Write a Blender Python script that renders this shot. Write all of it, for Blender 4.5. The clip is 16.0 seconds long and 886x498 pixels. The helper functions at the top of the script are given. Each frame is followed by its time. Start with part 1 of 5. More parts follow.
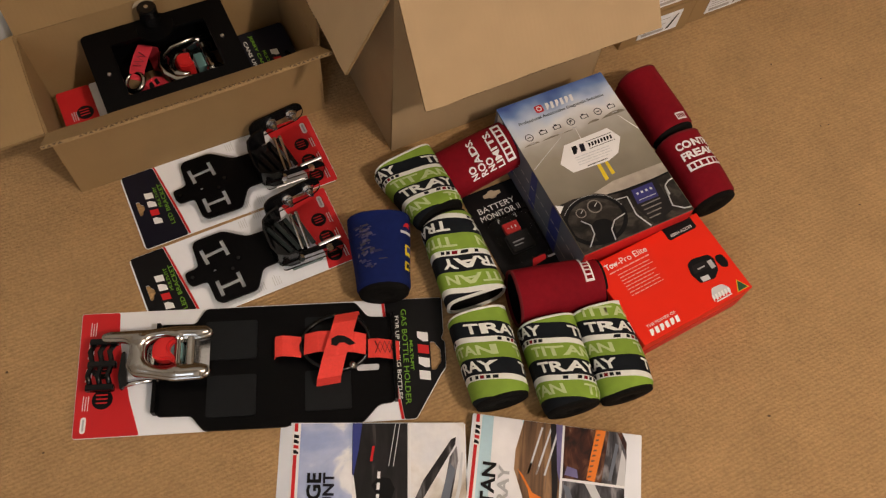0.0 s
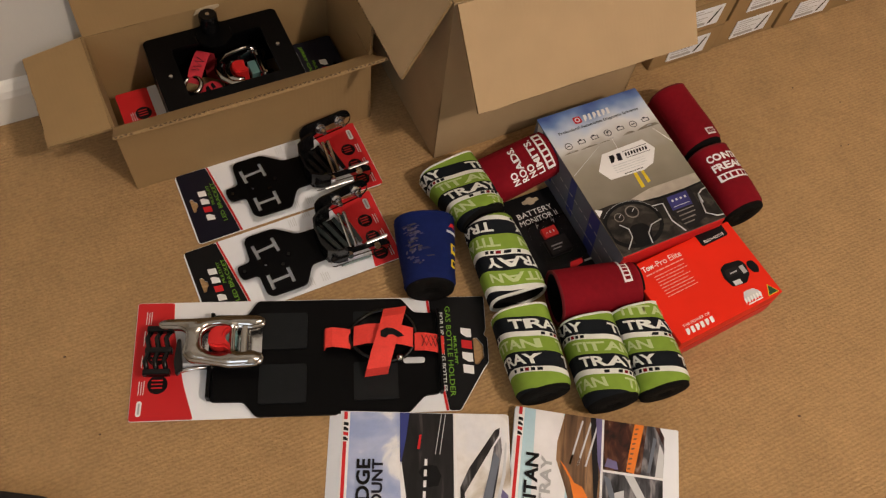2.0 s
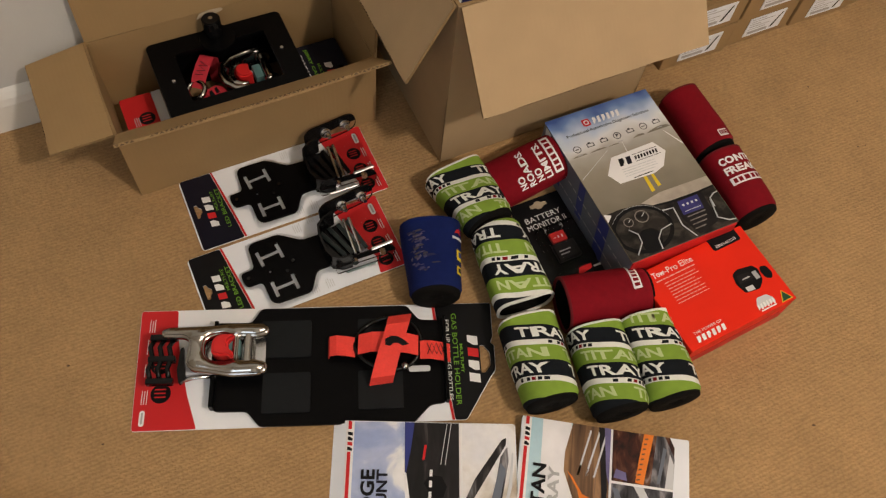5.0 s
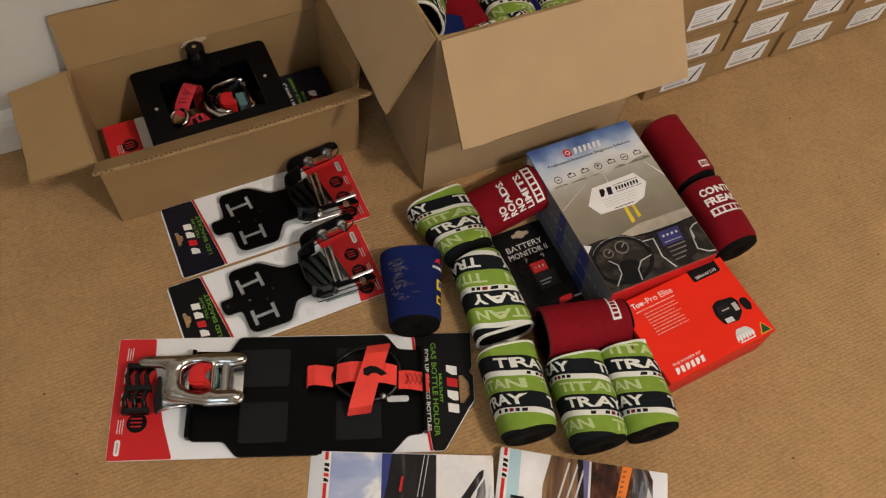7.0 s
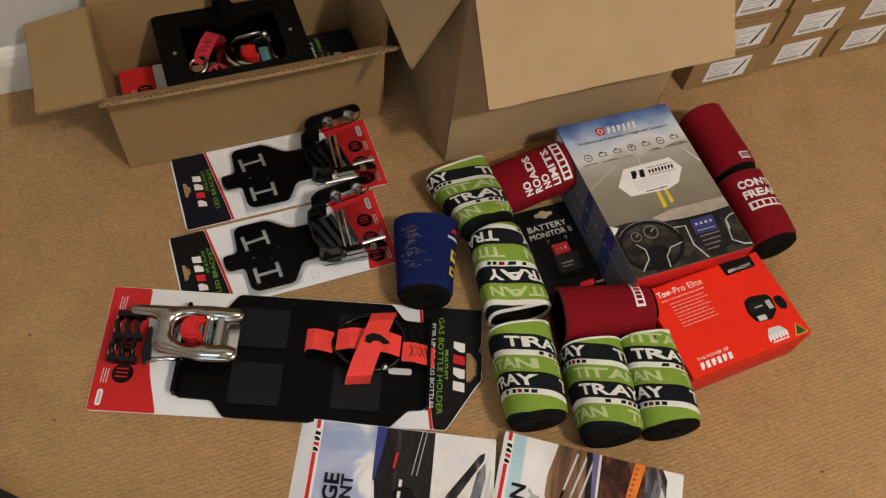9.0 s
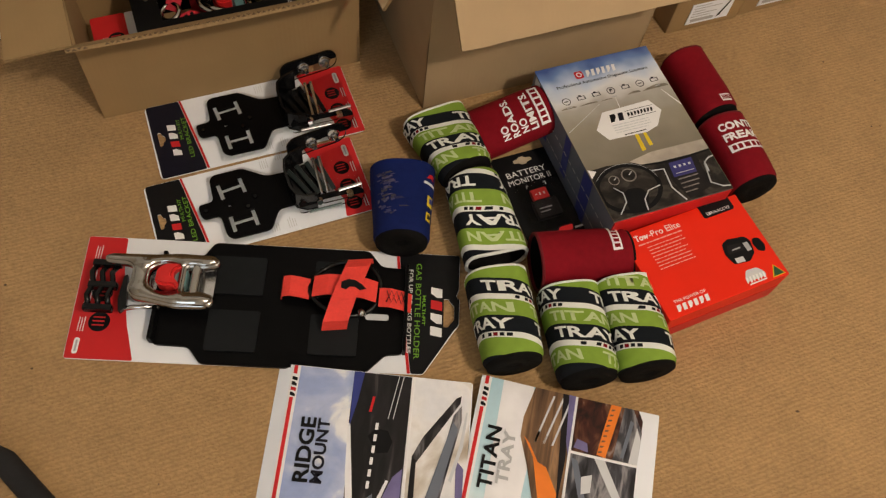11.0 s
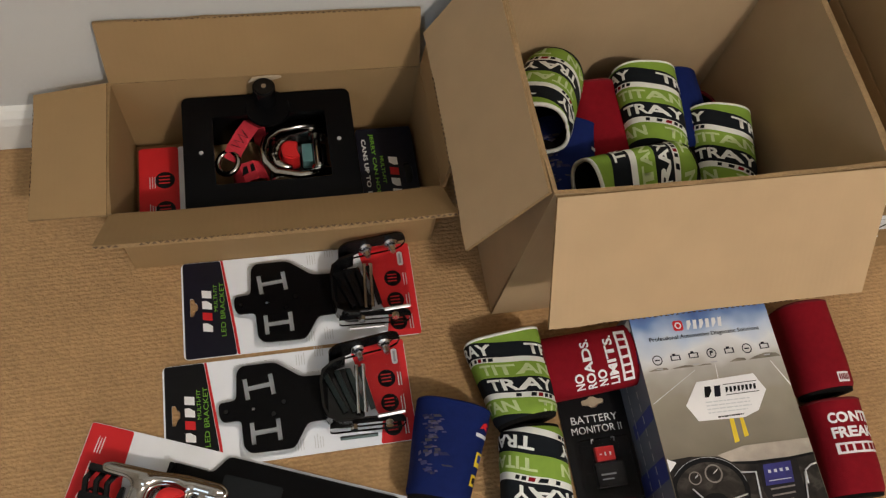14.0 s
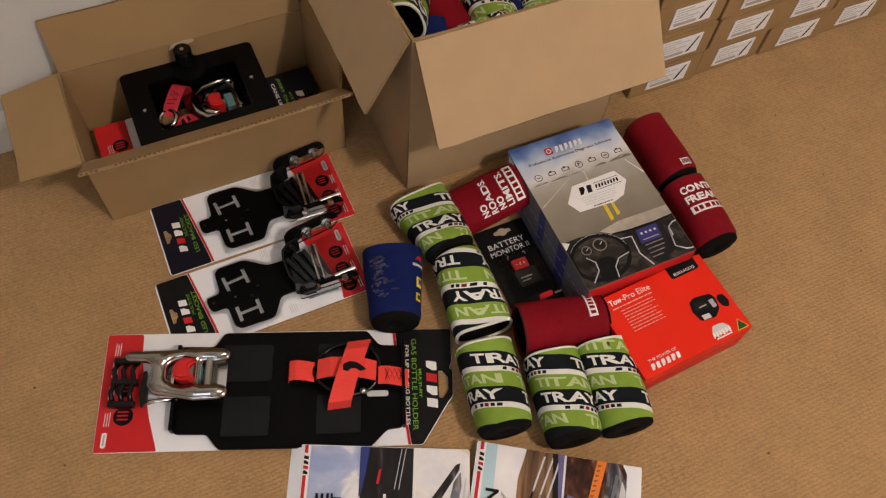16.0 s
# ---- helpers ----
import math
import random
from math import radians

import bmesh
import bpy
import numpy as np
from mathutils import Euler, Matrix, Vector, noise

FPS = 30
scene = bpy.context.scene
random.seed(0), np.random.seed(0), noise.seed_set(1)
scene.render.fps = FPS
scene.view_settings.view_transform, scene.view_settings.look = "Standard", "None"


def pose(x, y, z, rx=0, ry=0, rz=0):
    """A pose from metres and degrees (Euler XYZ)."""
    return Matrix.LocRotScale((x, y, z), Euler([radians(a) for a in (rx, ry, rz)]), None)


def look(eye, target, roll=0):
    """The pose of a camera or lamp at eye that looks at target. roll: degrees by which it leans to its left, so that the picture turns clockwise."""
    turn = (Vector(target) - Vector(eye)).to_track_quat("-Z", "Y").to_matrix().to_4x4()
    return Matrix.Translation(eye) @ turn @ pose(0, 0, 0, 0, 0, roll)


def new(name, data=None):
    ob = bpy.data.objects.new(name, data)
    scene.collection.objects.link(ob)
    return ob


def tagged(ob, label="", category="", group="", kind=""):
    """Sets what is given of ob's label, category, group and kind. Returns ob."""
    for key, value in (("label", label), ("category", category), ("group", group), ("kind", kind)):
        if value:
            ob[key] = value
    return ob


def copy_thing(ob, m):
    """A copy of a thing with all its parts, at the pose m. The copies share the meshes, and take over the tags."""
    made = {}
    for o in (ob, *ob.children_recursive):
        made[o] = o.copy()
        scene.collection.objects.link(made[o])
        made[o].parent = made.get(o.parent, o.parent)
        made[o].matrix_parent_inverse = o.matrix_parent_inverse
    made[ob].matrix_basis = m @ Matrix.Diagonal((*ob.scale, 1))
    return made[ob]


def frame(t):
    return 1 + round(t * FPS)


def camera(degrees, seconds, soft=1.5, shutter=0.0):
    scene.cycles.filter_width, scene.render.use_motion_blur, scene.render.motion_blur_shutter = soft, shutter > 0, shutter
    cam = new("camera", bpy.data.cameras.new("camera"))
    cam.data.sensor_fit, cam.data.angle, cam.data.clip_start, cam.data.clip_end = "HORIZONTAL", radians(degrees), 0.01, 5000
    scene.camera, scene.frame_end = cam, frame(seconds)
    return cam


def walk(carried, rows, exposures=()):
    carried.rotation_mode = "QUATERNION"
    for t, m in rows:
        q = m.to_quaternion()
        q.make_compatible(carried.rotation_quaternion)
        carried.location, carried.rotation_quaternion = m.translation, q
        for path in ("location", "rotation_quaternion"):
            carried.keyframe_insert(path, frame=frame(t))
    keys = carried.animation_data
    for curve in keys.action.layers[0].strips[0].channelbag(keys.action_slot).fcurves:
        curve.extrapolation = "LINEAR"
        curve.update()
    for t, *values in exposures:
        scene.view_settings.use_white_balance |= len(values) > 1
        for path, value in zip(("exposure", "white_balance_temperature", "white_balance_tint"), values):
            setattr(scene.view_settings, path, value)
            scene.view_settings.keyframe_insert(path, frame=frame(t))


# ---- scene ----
cam = camera(57.6, 16.0, soft=1.25)
PATH = [
    (0, (0.082, 0.169, 0.996), (0.107, 1.065, -0.792), 8.9),
    (0.5, (0.034, 0.15, 1.011), (0.064, 1.104, -0.746), 11.2),
    (1, (0.023, 0.119, 1.021), (0.039, 1.123, -0.709), 11.6),
    (1.5, (0.024, 0.089, 1.01), (0.031, 1.108, -0.712), 10.0),
    (2, (0.018, 0.09, 1.002), (0.051, 1.08, -0.735), 10.4),
    (2.5, (0.016, 0.1, 1.01), (0.057, 1.07, -0.738), 10.8),
    (3, (0.016, 0.098, 1.011), (0.035, 1.071, -0.737), 9.3),
    (3.5, (0.019, 0.106, 1.012), (0.016, 1.077, -0.737), 8.4),
    (4, (0.02, 0.108, 1.003), (0.006, 1.078, -0.746), 8.1),
    (6.5, (0.048, 0.125, 0.995), (0.059, 1.119, -0.74), 8.6),
    (7, (0.049, 0.127, 1.005), (0.046, 1.144, -0.717), 8.8),
    (7.5, (0.046, 0.133, 1.002), (0.025, 1.16, -0.714), 8.3),
    (8, (0.048, 0.128, 0.995), (0.017, 1.138, -0.731), 7.3),
    (8.5, (0.06, 0.125, 0.992), (0.011, 1.146, -0.727), 6.7),
    (9, (0.073, 0.103, 0.918), (-0.002, 1.157, -0.78), 9.9),
    (9.2, (0.081, 0.081, 0.896), (-0.004, 1.138, -0.8), 11.2),
    (11.3, (0.105, 0.106, 0.908), (0.054, 1.072, -0.843), 10.0),
    (11.5, (0.1, 0.136, 0.903), (0.03, 1.129, -0.832), 9.6),
    (12, (0.049, 0.256, 0.9), (-0.021, 1.245, -0.837), 10.8),
    (12.5, (0.007, 0.357, 0.895), (-0.046, 1.304, -0.866), 12.0),
    (13, (-0.02, 0.391, 0.895), (-0.061, 1.288, -0.892), 13.7),
    (13.5, (-0.028, 0.41, 0.908), (-0.102, 1.274, -0.894), 16.0),
    (14, (-0.025, 0.433, 0.928), (-0.143, 1.285, -0.877), 16.7),
    (14.5, (-0.016, 0.427, 0.938), (-0.173, 1.29, -0.859), 14.3),
    (15, (0.022, 0.347, 0.976), (-0.141, 1.248, -0.802), 9.1),
    (15.5, (0.075, 0.201, 1.013), (-0.033, 1.165, -0.736), 5.5),
    (16, (0.1, 0.128, 1.027), (0.054, 1.127, -0.704), 6.6),
]
walk(cam, [(t, look(eye, target, roll)) for t, eye, target, roll in PATH],
     exposures=[(0, 0.0, 7450, 20), (4, 0.0, 7350, 17), (8.5, 0.0, 6900, 14), (11.3, 0.0, 7450, 15), (12.5, 0.10, 6650, 12), (14.5, 0.16, 6500, 13), (15.2, 0.06, 6900, 18), (16, -0.03, 7100, 21)])

# ---- light ----
world = bpy.data.worlds.new("room_air")
scene.world = world
world.use_nodes = True
world.node_tree.nodes["Background"].inputs[0].default_value = (0.62, 0.75, 1.0, 1)
world.node_tree.nodes["Background"].inputs[1].default_value = 0.04
scene.view_settings.exposure = 0.0

TURN = 32.5                      # the wall, cartons and cards run along this heading
CU, SU = math.cos(radians(TURN)), math.sin(radians(TURN))


def sd(s, d, z=0.0):
    """World place of s metres along the wall's heading, d metres towards the wall."""
    return Vector((s * CU - d * SU, s * SU + d * CU, z))


def lamp(name, kind, place, energy, color, size, target=None):
    data = bpy.data.lights.new(name, kind)
    data.energy, data.color = energy, color
    if kind == "AREA":
        data.shape, data.size = "DISK", size
    else:
        data.shadow_soft_size = size
    ob = new(name, data)
    ob.matrix_world = look(place, target) if target else Matrix.Translation(place)
    return ob


lamp("ceiling_lamp", "POINT", sd(0.97, -0.90, 2.2), 86.0, (1.0, 0.93, 0.84), 0.06)
lamp("window_light", "AREA", sd(-1.05, -1.3, 1.5), 9.0, (0.60, 0.80, 1.0), 1.1, sd(0.5, 0.6, 0))

# ---- materials ----


def material(name, color, rough=0.6, metal=0.0, spread=0.12, scale=60.0, bump=0.0, bump_scale=None, coat=0.0, fine=0.0,
             transmission=0.0, alpha=1.0, sheen=0.0, spec=0.35):
    """A surface with two scales of colour variation and a fine relief."""
    mat = bpy.data.materials.new(name)
    mat.use_nodes = True
    nt = mat.node_tree
    b = nt.nodes["Principled BSDF"]
    b.inputs["Roughness"].default_value = rough
    b.inputs["Metallic"].default_value = metal
    b.inputs["Specular IOR Level"].default_value = spec
    b.inputs["Coat Weight"].default_value = coat
    b.inputs["Transmission Weight"].default_value = transmission
    b.inputs["Alpha"].default_value = alpha
    b.inputs["Sheen Weight"].default_value = sheen
    co = nt.nodes.new("ShaderNodeTexCoord")
    n1 = nt.nodes.new("ShaderNodeTexNoise")
    n1.inputs["Scale"].default_value = scale
    n1.inputs["Detail"].default_value = 6
    n2 = nt.nodes.new("ShaderNodeTexNoise")
    n2.inputs["Scale"].default_value = scale * 0.13
    n2.inputs["Detail"].default_value = 3
    for n in (n1, n2):
        nt.links.new(co.outputs["Object"], n.inputs["Vector"])
    add = nt.nodes.new("ShaderNodeMath")
    add.operation = "ADD"
    nt.links.new(n1.outputs["Fac"], add.inputs[0])
    nt.links.new(n2.outputs["Fac"], add.inputs[1])
    ramp = nt.nodes.new("ShaderNodeMapRange")
    ramp.inputs["From Min"].default_value, ramp.inputs["From Max"].default_value = 0.6, 1.4
    ramp.inputs["To Min"].default_value, ramp.inputs["To Max"].default_value = 1 - spread, 1 + spread
    nt.links.new(add.outputs[0], ramp.inputs["Value"])
    mul = nt.nodes.new("ShaderNodeMix")
    mul.data_type, mul.blend_type = "RGBA", "MULTIPLY"
    mul.inputs["Factor"].default_value = 1.0
    mul.inputs["A"].default_value = (*color, 1)
    nt.links.new(ramp.outputs["Result"], mul.inputs["B"])
    nt.links.new(mul.outputs["Result"], b.inputs["Base Color"])
    if bump:
        n3 = nt.nodes.new("ShaderNodeTexNoise")
        n3.inputs["Scale"].default_value = bump_scale or scale * 4
        n3.inputs["Detail"].default_value = 4
        nt.links.new(co.outputs["Object"], n3.inputs["Vector"])
        bp = nt.nodes.new("ShaderNodeBump")
        bp.inputs["Strength"].default_value = bump
        bp.inputs["Distance"].default_value = 0.002
        nt.links.new(n3.outputs["Fac"], bp.inputs["Height"])
        nt.links.new(bp.outputs["Normal"], b.inputs["Normal"])
    return mat


def carpet_material():
    """Looped wool pile in narrow ribs."""
    mat = material("wool_carpet", (0.385, 0.235, 0.107), 0.95, spread=0.17, scale=120, sheen=0.1)
    nt = mat.node_tree
    b = nt.nodes["Principled BSDF"]
    co = nt.nodes.new("ShaderNodeTexCoord")
    turn = nt.nodes.new("ShaderNodeMapping")
    turn.inputs["Rotation"].default_value = (0, 0, radians(-TURN))
    nt.links.new(co.outputs["Object"], turn.inputs["Vector"])
    wob = nt.nodes.new("ShaderNodeTexNoise")
    wob.inputs["Scale"].default_value = 40
    wob.inputs["Detail"].default_value = 3
    nt.links.new(turn.outputs["Vector"], wob.inputs["Vector"])
    wave = nt.nodes.new("ShaderNodeTexWave")
    wave.bands_direction = "Y"
    wave.inputs["Scale"].default_value = 58
    wave.inputs["Distortion"].default_value = 3.4
    wave.inputs["Detail"].default_value = 2
    wave.inputs["Detail Scale"].default_value = 3.0
    nt.links.new(turn.outputs["Vector"], wave.inputs["Vector"])
    stretch = nt.nodes.new("ShaderNodeMapping")
    stretch.inputs["Scale"].default_value = (190, 250, 200)
    nt.links.new(turn.outputs["Vector"], stretch.inputs["Vector"])
    loops = nt.nodes.new("ShaderNodeTexVoronoi")
    loops.inputs["Scale"].default_value = 1.0
    nt.links.new(stretch.outputs["Vector"], loops.inputs["Vector"])
    fuzz = nt.nodes.new("ShaderNodeTexNoise")
    fuzz.inputs["Scale"].default_value = 330
    fuzz.inputs["Detail"].default_value = 3
    nt.links.new(turn.outputs["Vector"], fuzz.inputs["Vector"])
    soft_rib = nt.nodes.new("ShaderNodeMath")
    soft_rib.operation = "MULTIPLY_ADD"
    soft_rib.inputs[1].default_value = 0.55
    nt.links.new(wave.outputs["Fac"], soft_rib.inputs[0])
    nt.links.new(fuzz.outputs["Fac"], soft_rib.inputs[2])
    mix = nt.nodes.new("ShaderNodeMath")
    mix.operation = "SUBTRACT"
    nt.links.new(soft_rib.outputs[0], mix.inputs[0])
    nt.links.new(loops.outputs["Distance"], mix.inputs[1])
    bp = nt.nodes.new("ShaderNodeBump")
    bp.inputs["Strength"].default_value = 0.34
    bp.inputs["Distance"].default_value = 0.003
    nt.links.new(mix.outputs[0], bp.inputs["Height"])
    nt.links.new(bp.outputs["Normal"], b.inputs["Normal"])
    # Darkens the low spots between loops and ribs: shade put into the colour.
    pile_shade = nt.nodes.new("ShaderNodeMapRange")
    pile_shade.inputs["From Min"].default_value, pile_shade.inputs["From Max"].default_value = -0.4, 1.0
    pile_shade.inputs["To Min"].default_value, pile_shade.inputs["To Max"].default_value = 0.84, 1.14
    nt.links.new(mix.outputs[0], pile_shade.inputs["Value"])
    tint = nt.nodes.new("ShaderNodeMix")
    tint.data_type, tint.blend_type = "RGBA", "MULTIPLY"
    tint.inputs["Factor"].default_value = 1.0
    nt.links.new(nt.nodes["Mix"].outputs["Result"], tint.inputs["A"])
    nt.links.new(pile_shade.outputs["Result"], tint.inputs["B"])
    nt.links.new(tint.outputs["Result"], b.inputs["Base Color"])
    return mat


def card_board(name, color):
    """Kraft corrugated board with faint flutes and scuffs."""
    mat = material(name, color, 0.8, spread=0.07, scale=22)
    nt = mat.node_tree
    b = nt.nodes["Principled BSDF"]
    co = nt.nodes.new("ShaderNodeTexCoord")
    wave = nt.nodes.new("ShaderNodeTexWave")
    wave.bands_direction = "X"
    wave.inputs["Scale"].default_value = 50
    wave.inputs["Distortion"].default_value = 1.0
    nt.links.new(co.outputs["Object"], wave.inputs["Vector"])
    bp = nt.nodes.new("ShaderNodeBump")
    bp.inputs["Strength"].default_value = 0.04
    bp.inputs["Distance"].default_value = 0.001
    nt.links.new(wave.outputs["Fac"], bp.inputs["Height"])
    nt.links.new(bp.outputs["Normal"], b.inputs["Normal"])
    return mat


CARPET = carpet_material()
WALL = material("painted_plaster", (0.56, 0.57, 0.55), 0.85, spread=0.03, scale=8, bump=0.1, bump_scale=180)
CEILING = material("ceiling_paint", (0.62, 0.61, 0.58), 0.9, spread=0.03, scale=8)
# Dull tone of the unseen walls, set to limit bounced light.
UNSEEN_WALL = material("unseen_wall_dull", (0.42, 0.40, 0.36), 0.9, spread=0.05, scale=8)
TRIM = material("trim_paint", (0.74, 0.74, 0.70), 0.5, spread=0.03, scale=10)
KRAFT = card_board("kraft_board", (0.325, 0.208, 0.095))
KRAFT_PALE = card_board("pale_kraft_board", (0.43, 0.304, 0.172))
KRAFT_EDGE = material("board_edge", (0.27, 0.174, 0.082), 0.9, spread=0.25, scale=300)
KRAFT_DARK = material("flute_gap", (0.10, 0.06, 0.03), 0.9)
PAPER = material("white_paper", (0.82, 0.86, 0.91), 0.55, spread=0.04, scale=40)
WHITE = material("white_print", (0.82, 0.82, 0.82), 0.45, spread=0.03, scale=50)
GREY = material("grey_print", (0.42, 0.43, 0.44), 0.5)
PALE = material("pale_grey_print", (0.60, 0.62, 0.64), 0.5, spread=0.06)
BLACK = material("black_print", (0.006, 0.006, 0.007), 0.4, spread=0.2, spec=0.15)
NAVY = material("dark_navy_card", (0.008, 0.008, 0.016), 0.4, spec=0.2)
RED_CARD = material("red_card", (0.58, 0.022, 0.025), 0.4, spread=0.05, spec=0.2)
RED_BOX = material("bright_red_carton", (0.80, 0.028, 0.012), 0.42, spread=0.04, scale=30, spec=0.12)
RED_SIDE = material("deep_red_carton", (0.60, 0.02, 0.02), 0.45, spread=0.05)
RED_STRAP = material("red_webbing", (0.85, 0.06, 0.045), 0.75, spread=0.1, scale=300, bump=0.4, bump_scale=900)
PINK_STRAP = material("pink_red_webbing", (0.62, 0.035, 0.055), 0.75, spread=0.12, scale=300, bump=0.4, bump_scale=900)
LIME = material("lime_print", (0.16, 0.40, 0.03), 0.5)
METAL = material("polished_steel", (0.46, 0.445, 0.42), 0.17, metal=1.0, spread=0.1, scale=90)
ZINC = material("zinc_steel", (0.72, 0.73, 0.75), 0.22, metal=1.0, spread=0.15, scale=200)
COATED = material("black_powder_coat", (0.0022, 0.0022, 0.0026), 0.36, spread=0.2, scale=200, bump=0.03, bump_scale=1500, spec=0.09)
GLOSSY_BLACK = material("black_plastic", (0.004, 0.004, 0.0045), 0.2, spread=0.2, spec=0.3)
RUBBER_PAD = material("grey_rubber_pad", (0.008, 0.0095, 0.011), 0.6, spread=0.15, scale=80, spec=0.15)
STEEL_DARK = material("dull_steel", (0.30, 0.30, 0.31), 0.3, metal=1.0, spread=0.2, scale=150)
SLAT_GREEN = material("dark_green_bar", (0.010, 0.018, 0.018), 0.3, spec=0.4)
GREEN_GREY = material("dark_teal_metal", (0.05, 0.075, 0.075), 0.35, metal=0.6)
NEO_RED = material("burgundy_neoprene", (0.20, 0.004, 0.010), 0.85, spread=0.14, scale=140, bump=0.25, bump_scale=900, spec=0.15)
NEO_BLUE = material("navy_blue_neoprene", (0.004, 0.012, 0.085), 0.8, spread=0.15, scale=120, bump=0.2, bump_scale=900, spec=0.15)
NEO_GREEN = material("lime_neoprene", (0.20, 0.33, 0.045), 0.8, spread=0.1, scale=120, bump=0.2, bump_scale=900, spec=0.15)
NEO_PALE = material("pale_lime_print", (0.46, 0.56, 0.28), 0.8, spread=0.08, scale=120)
NEO_BLACK = material("black_neoprene", (0.006, 0.008, 0.011), 0.85, spread=0.15, scale=120, bump=0.2, bump_scale=900, spec=0.15)
NEO_WHITE = material("white_neoprene", (0.72, 0.74, 0.70), 0.8, spread=0.06, scale=120)
FOAM = material("black_foam", (0.006, 0.0055, 0.005), 0.95, spread=0.2, scale=250, bump=0.3, bump_scale=700, spec=0.1)
SEAM = material("dark_red_seam", (0.12, 0.004, 0.008), 0.9)
YELLOW = material("yellow_print", (0.75, 0.55, 0.03), 0.6)
ORANGE = material("orange_print", (0.80, 0.20, 0.02), 0.5)
CLOUD = material("cloud_print", (0.80, 0.80, 0.82), 0.4, spread=0.12, scale=40)
CHARCOAL = material("charcoal_print", (0.016, 0.014, 0.015), 0.4, spread=0.4, scale=60, spec=0.15)
BROWN = material("brown_print", (0.16, 0.09, 0.05), 0.4, spread=0.5, scale=40, spec=0.2)
VIOLET = material("violet_print", (0.16, 0.14, 0.30), 0.35, spread=0.3, scale=50)
BLUE = material("blue_print", (0.03, 0.045, 0.22), 0.4, spread=0.1)
BLUEGREY = material("blue_grey_print", (0.13, 0.15, 0.19), 0.4, spread=0.12, scale=30)
SCREEN = material("blue_screen_print", (0.03, 0.03, 0.16), 0.3, spread=0.4, scale=120)
TEAL = material("teal_plastic", (0.10, 0.22, 0.22), 0.4)
GLASSY = material("clear_blister", (0.9, 0.92, 0.93), 0.08, transmission=1.0)
GLASSY.node_tree.nodes["Principled BSDF"].inputs["IOR"].default_value = 1.06



def print_mix(name, stops, scale, stretch=(1, 1, 1), turn=0.0, detail=5.0, warp=0.6, rough=0.4):
    """A printed photograph's patches: a noise over the sheet, read through a colour ramp."""
    mat = material(name, stops[0][1], rough, spread=0.08, scale=120, spec=0.25)
    nt = mat.node_tree
    co = nt.nodes.new("ShaderNodeTexCoord")
    mp = nt.nodes.new("ShaderNodeMapping")
    mp.inputs["Scale"].default_value = stretch
    mp.inputs["Rotation"].default_value = (0, 0, radians(turn))
    nt.links.new(co.outputs["Object"], mp.inputs["Vector"])
    nz = nt.nodes.new("ShaderNodeTexNoise")
    nz.inputs["Scale"].default_value = scale
    nz.inputs["Detail"].default_value = detail
    nz.inputs["Distortion"].default_value = warp
    nt.links.new(mp.outputs["Vector"], nz.inputs["Vector"])
    ramp = nt.nodes.new("ShaderNodeValToRGB")
    el = ramp.color_ramp.elements
    while len(el) < len(stops):
        el.new(0.5)
    for e, (at, c) in zip(el, stops):
        e.position, e.color = at, (*c, 1)
    nt.links.new(nz.outputs["Fac"], ramp.inputs["Fac"])
    nt.links.new(ramp.outputs["Color"], nt.nodes["Mix"].inputs["A"])
    return mat


SKY_PHOTO = print_mix("cloudy_sky_print", ((0.40, (0.30, 0.38, 0.62)), (0.52, (0.42, 0.49, 0.68)), (0.58, (0.75, 0.77, 0.80)), (0.7, (0.85, 0.85, 0.86))), 14)
HAZE_PHOTO = print_mix("hazy_sky_print", ((0.34, (0.36, 0.28, 0.20)), (0.46, (0.60, 0.56, 0.50)), (0.56, (0.80, 0.79, 0.78)), (0.7, (0.72, 0.74, 0.78))), 11)
DARK_PHOTO = print_mix("dark_photo_print", ((0.38, (0.008, 0.008, 0.009)), (0.55, (0.018, 0.016, 0.018)), (0.64, (0.06, 0.055, 0.055)), (0.72, (0.22, 0.22, 0.24))), 26, (2.6, 0.5, 1), 12)
BRONZE_PHOTO = print_mix("bronze_photo_print", ((0.32, (0.03, 0.018, 0.012)), (0.45, (0.14, 0.075, 0.04)), (0.56, (0.32, 0.18, 0.09)), (0.64, (0.10, 0.07, 0.06)), (0.74, (0.55, 0.42, 0.32))), 18, (3.2, 0.35, 1), -14)
MAROON_PHOTO = print_mix("maroon_photo_print", ((0.36, (0.012, 0.006, 0.006)), (0.5, (0.06, 0.016, 0.01)), (0.62, (0.14, 0.06, 0.03)), (0.72, (0.30, 0.22, 0.20))), 45, (1.4, 0.8, 1), 20)
STEEL_PHOTO = print_mix("rack_photo_print", ((0.36, (0.012, 0.012, 0.014)), (0.48, (0.06, 0.06, 0.07)), (0.58, (0.28, 0.27, 0.28)), (0.66, (0.05, 0.05, 0.06)), (0.76, (0.55, 0.55, 0.56))), 24, (2.4, 0.6, 1), 35)
CYAN_PHOTO = print_mix("pale_cyan_photo", ((0.35, (0.36, 0.60, 0.70)), (0.55, (0.52, 0.72, 0.78)), (0.7, (0.80, 0.86, 0.88))), 7)

CABIN_PHOTO = print_mix("car_cabin_print", ((0.34, (0.006, 0.005, 0.005)), (0.50, (0.022, 0.018, 0.015)), (0.60, (0.055, 0.048, 0.04)), (0.70, (0.02, 0.018, 0.016)), (0.80, (0.26, 0.24, 0.21))), 38, (1.0, 1.5, 1), 25)

# ---- mesh helpers ----


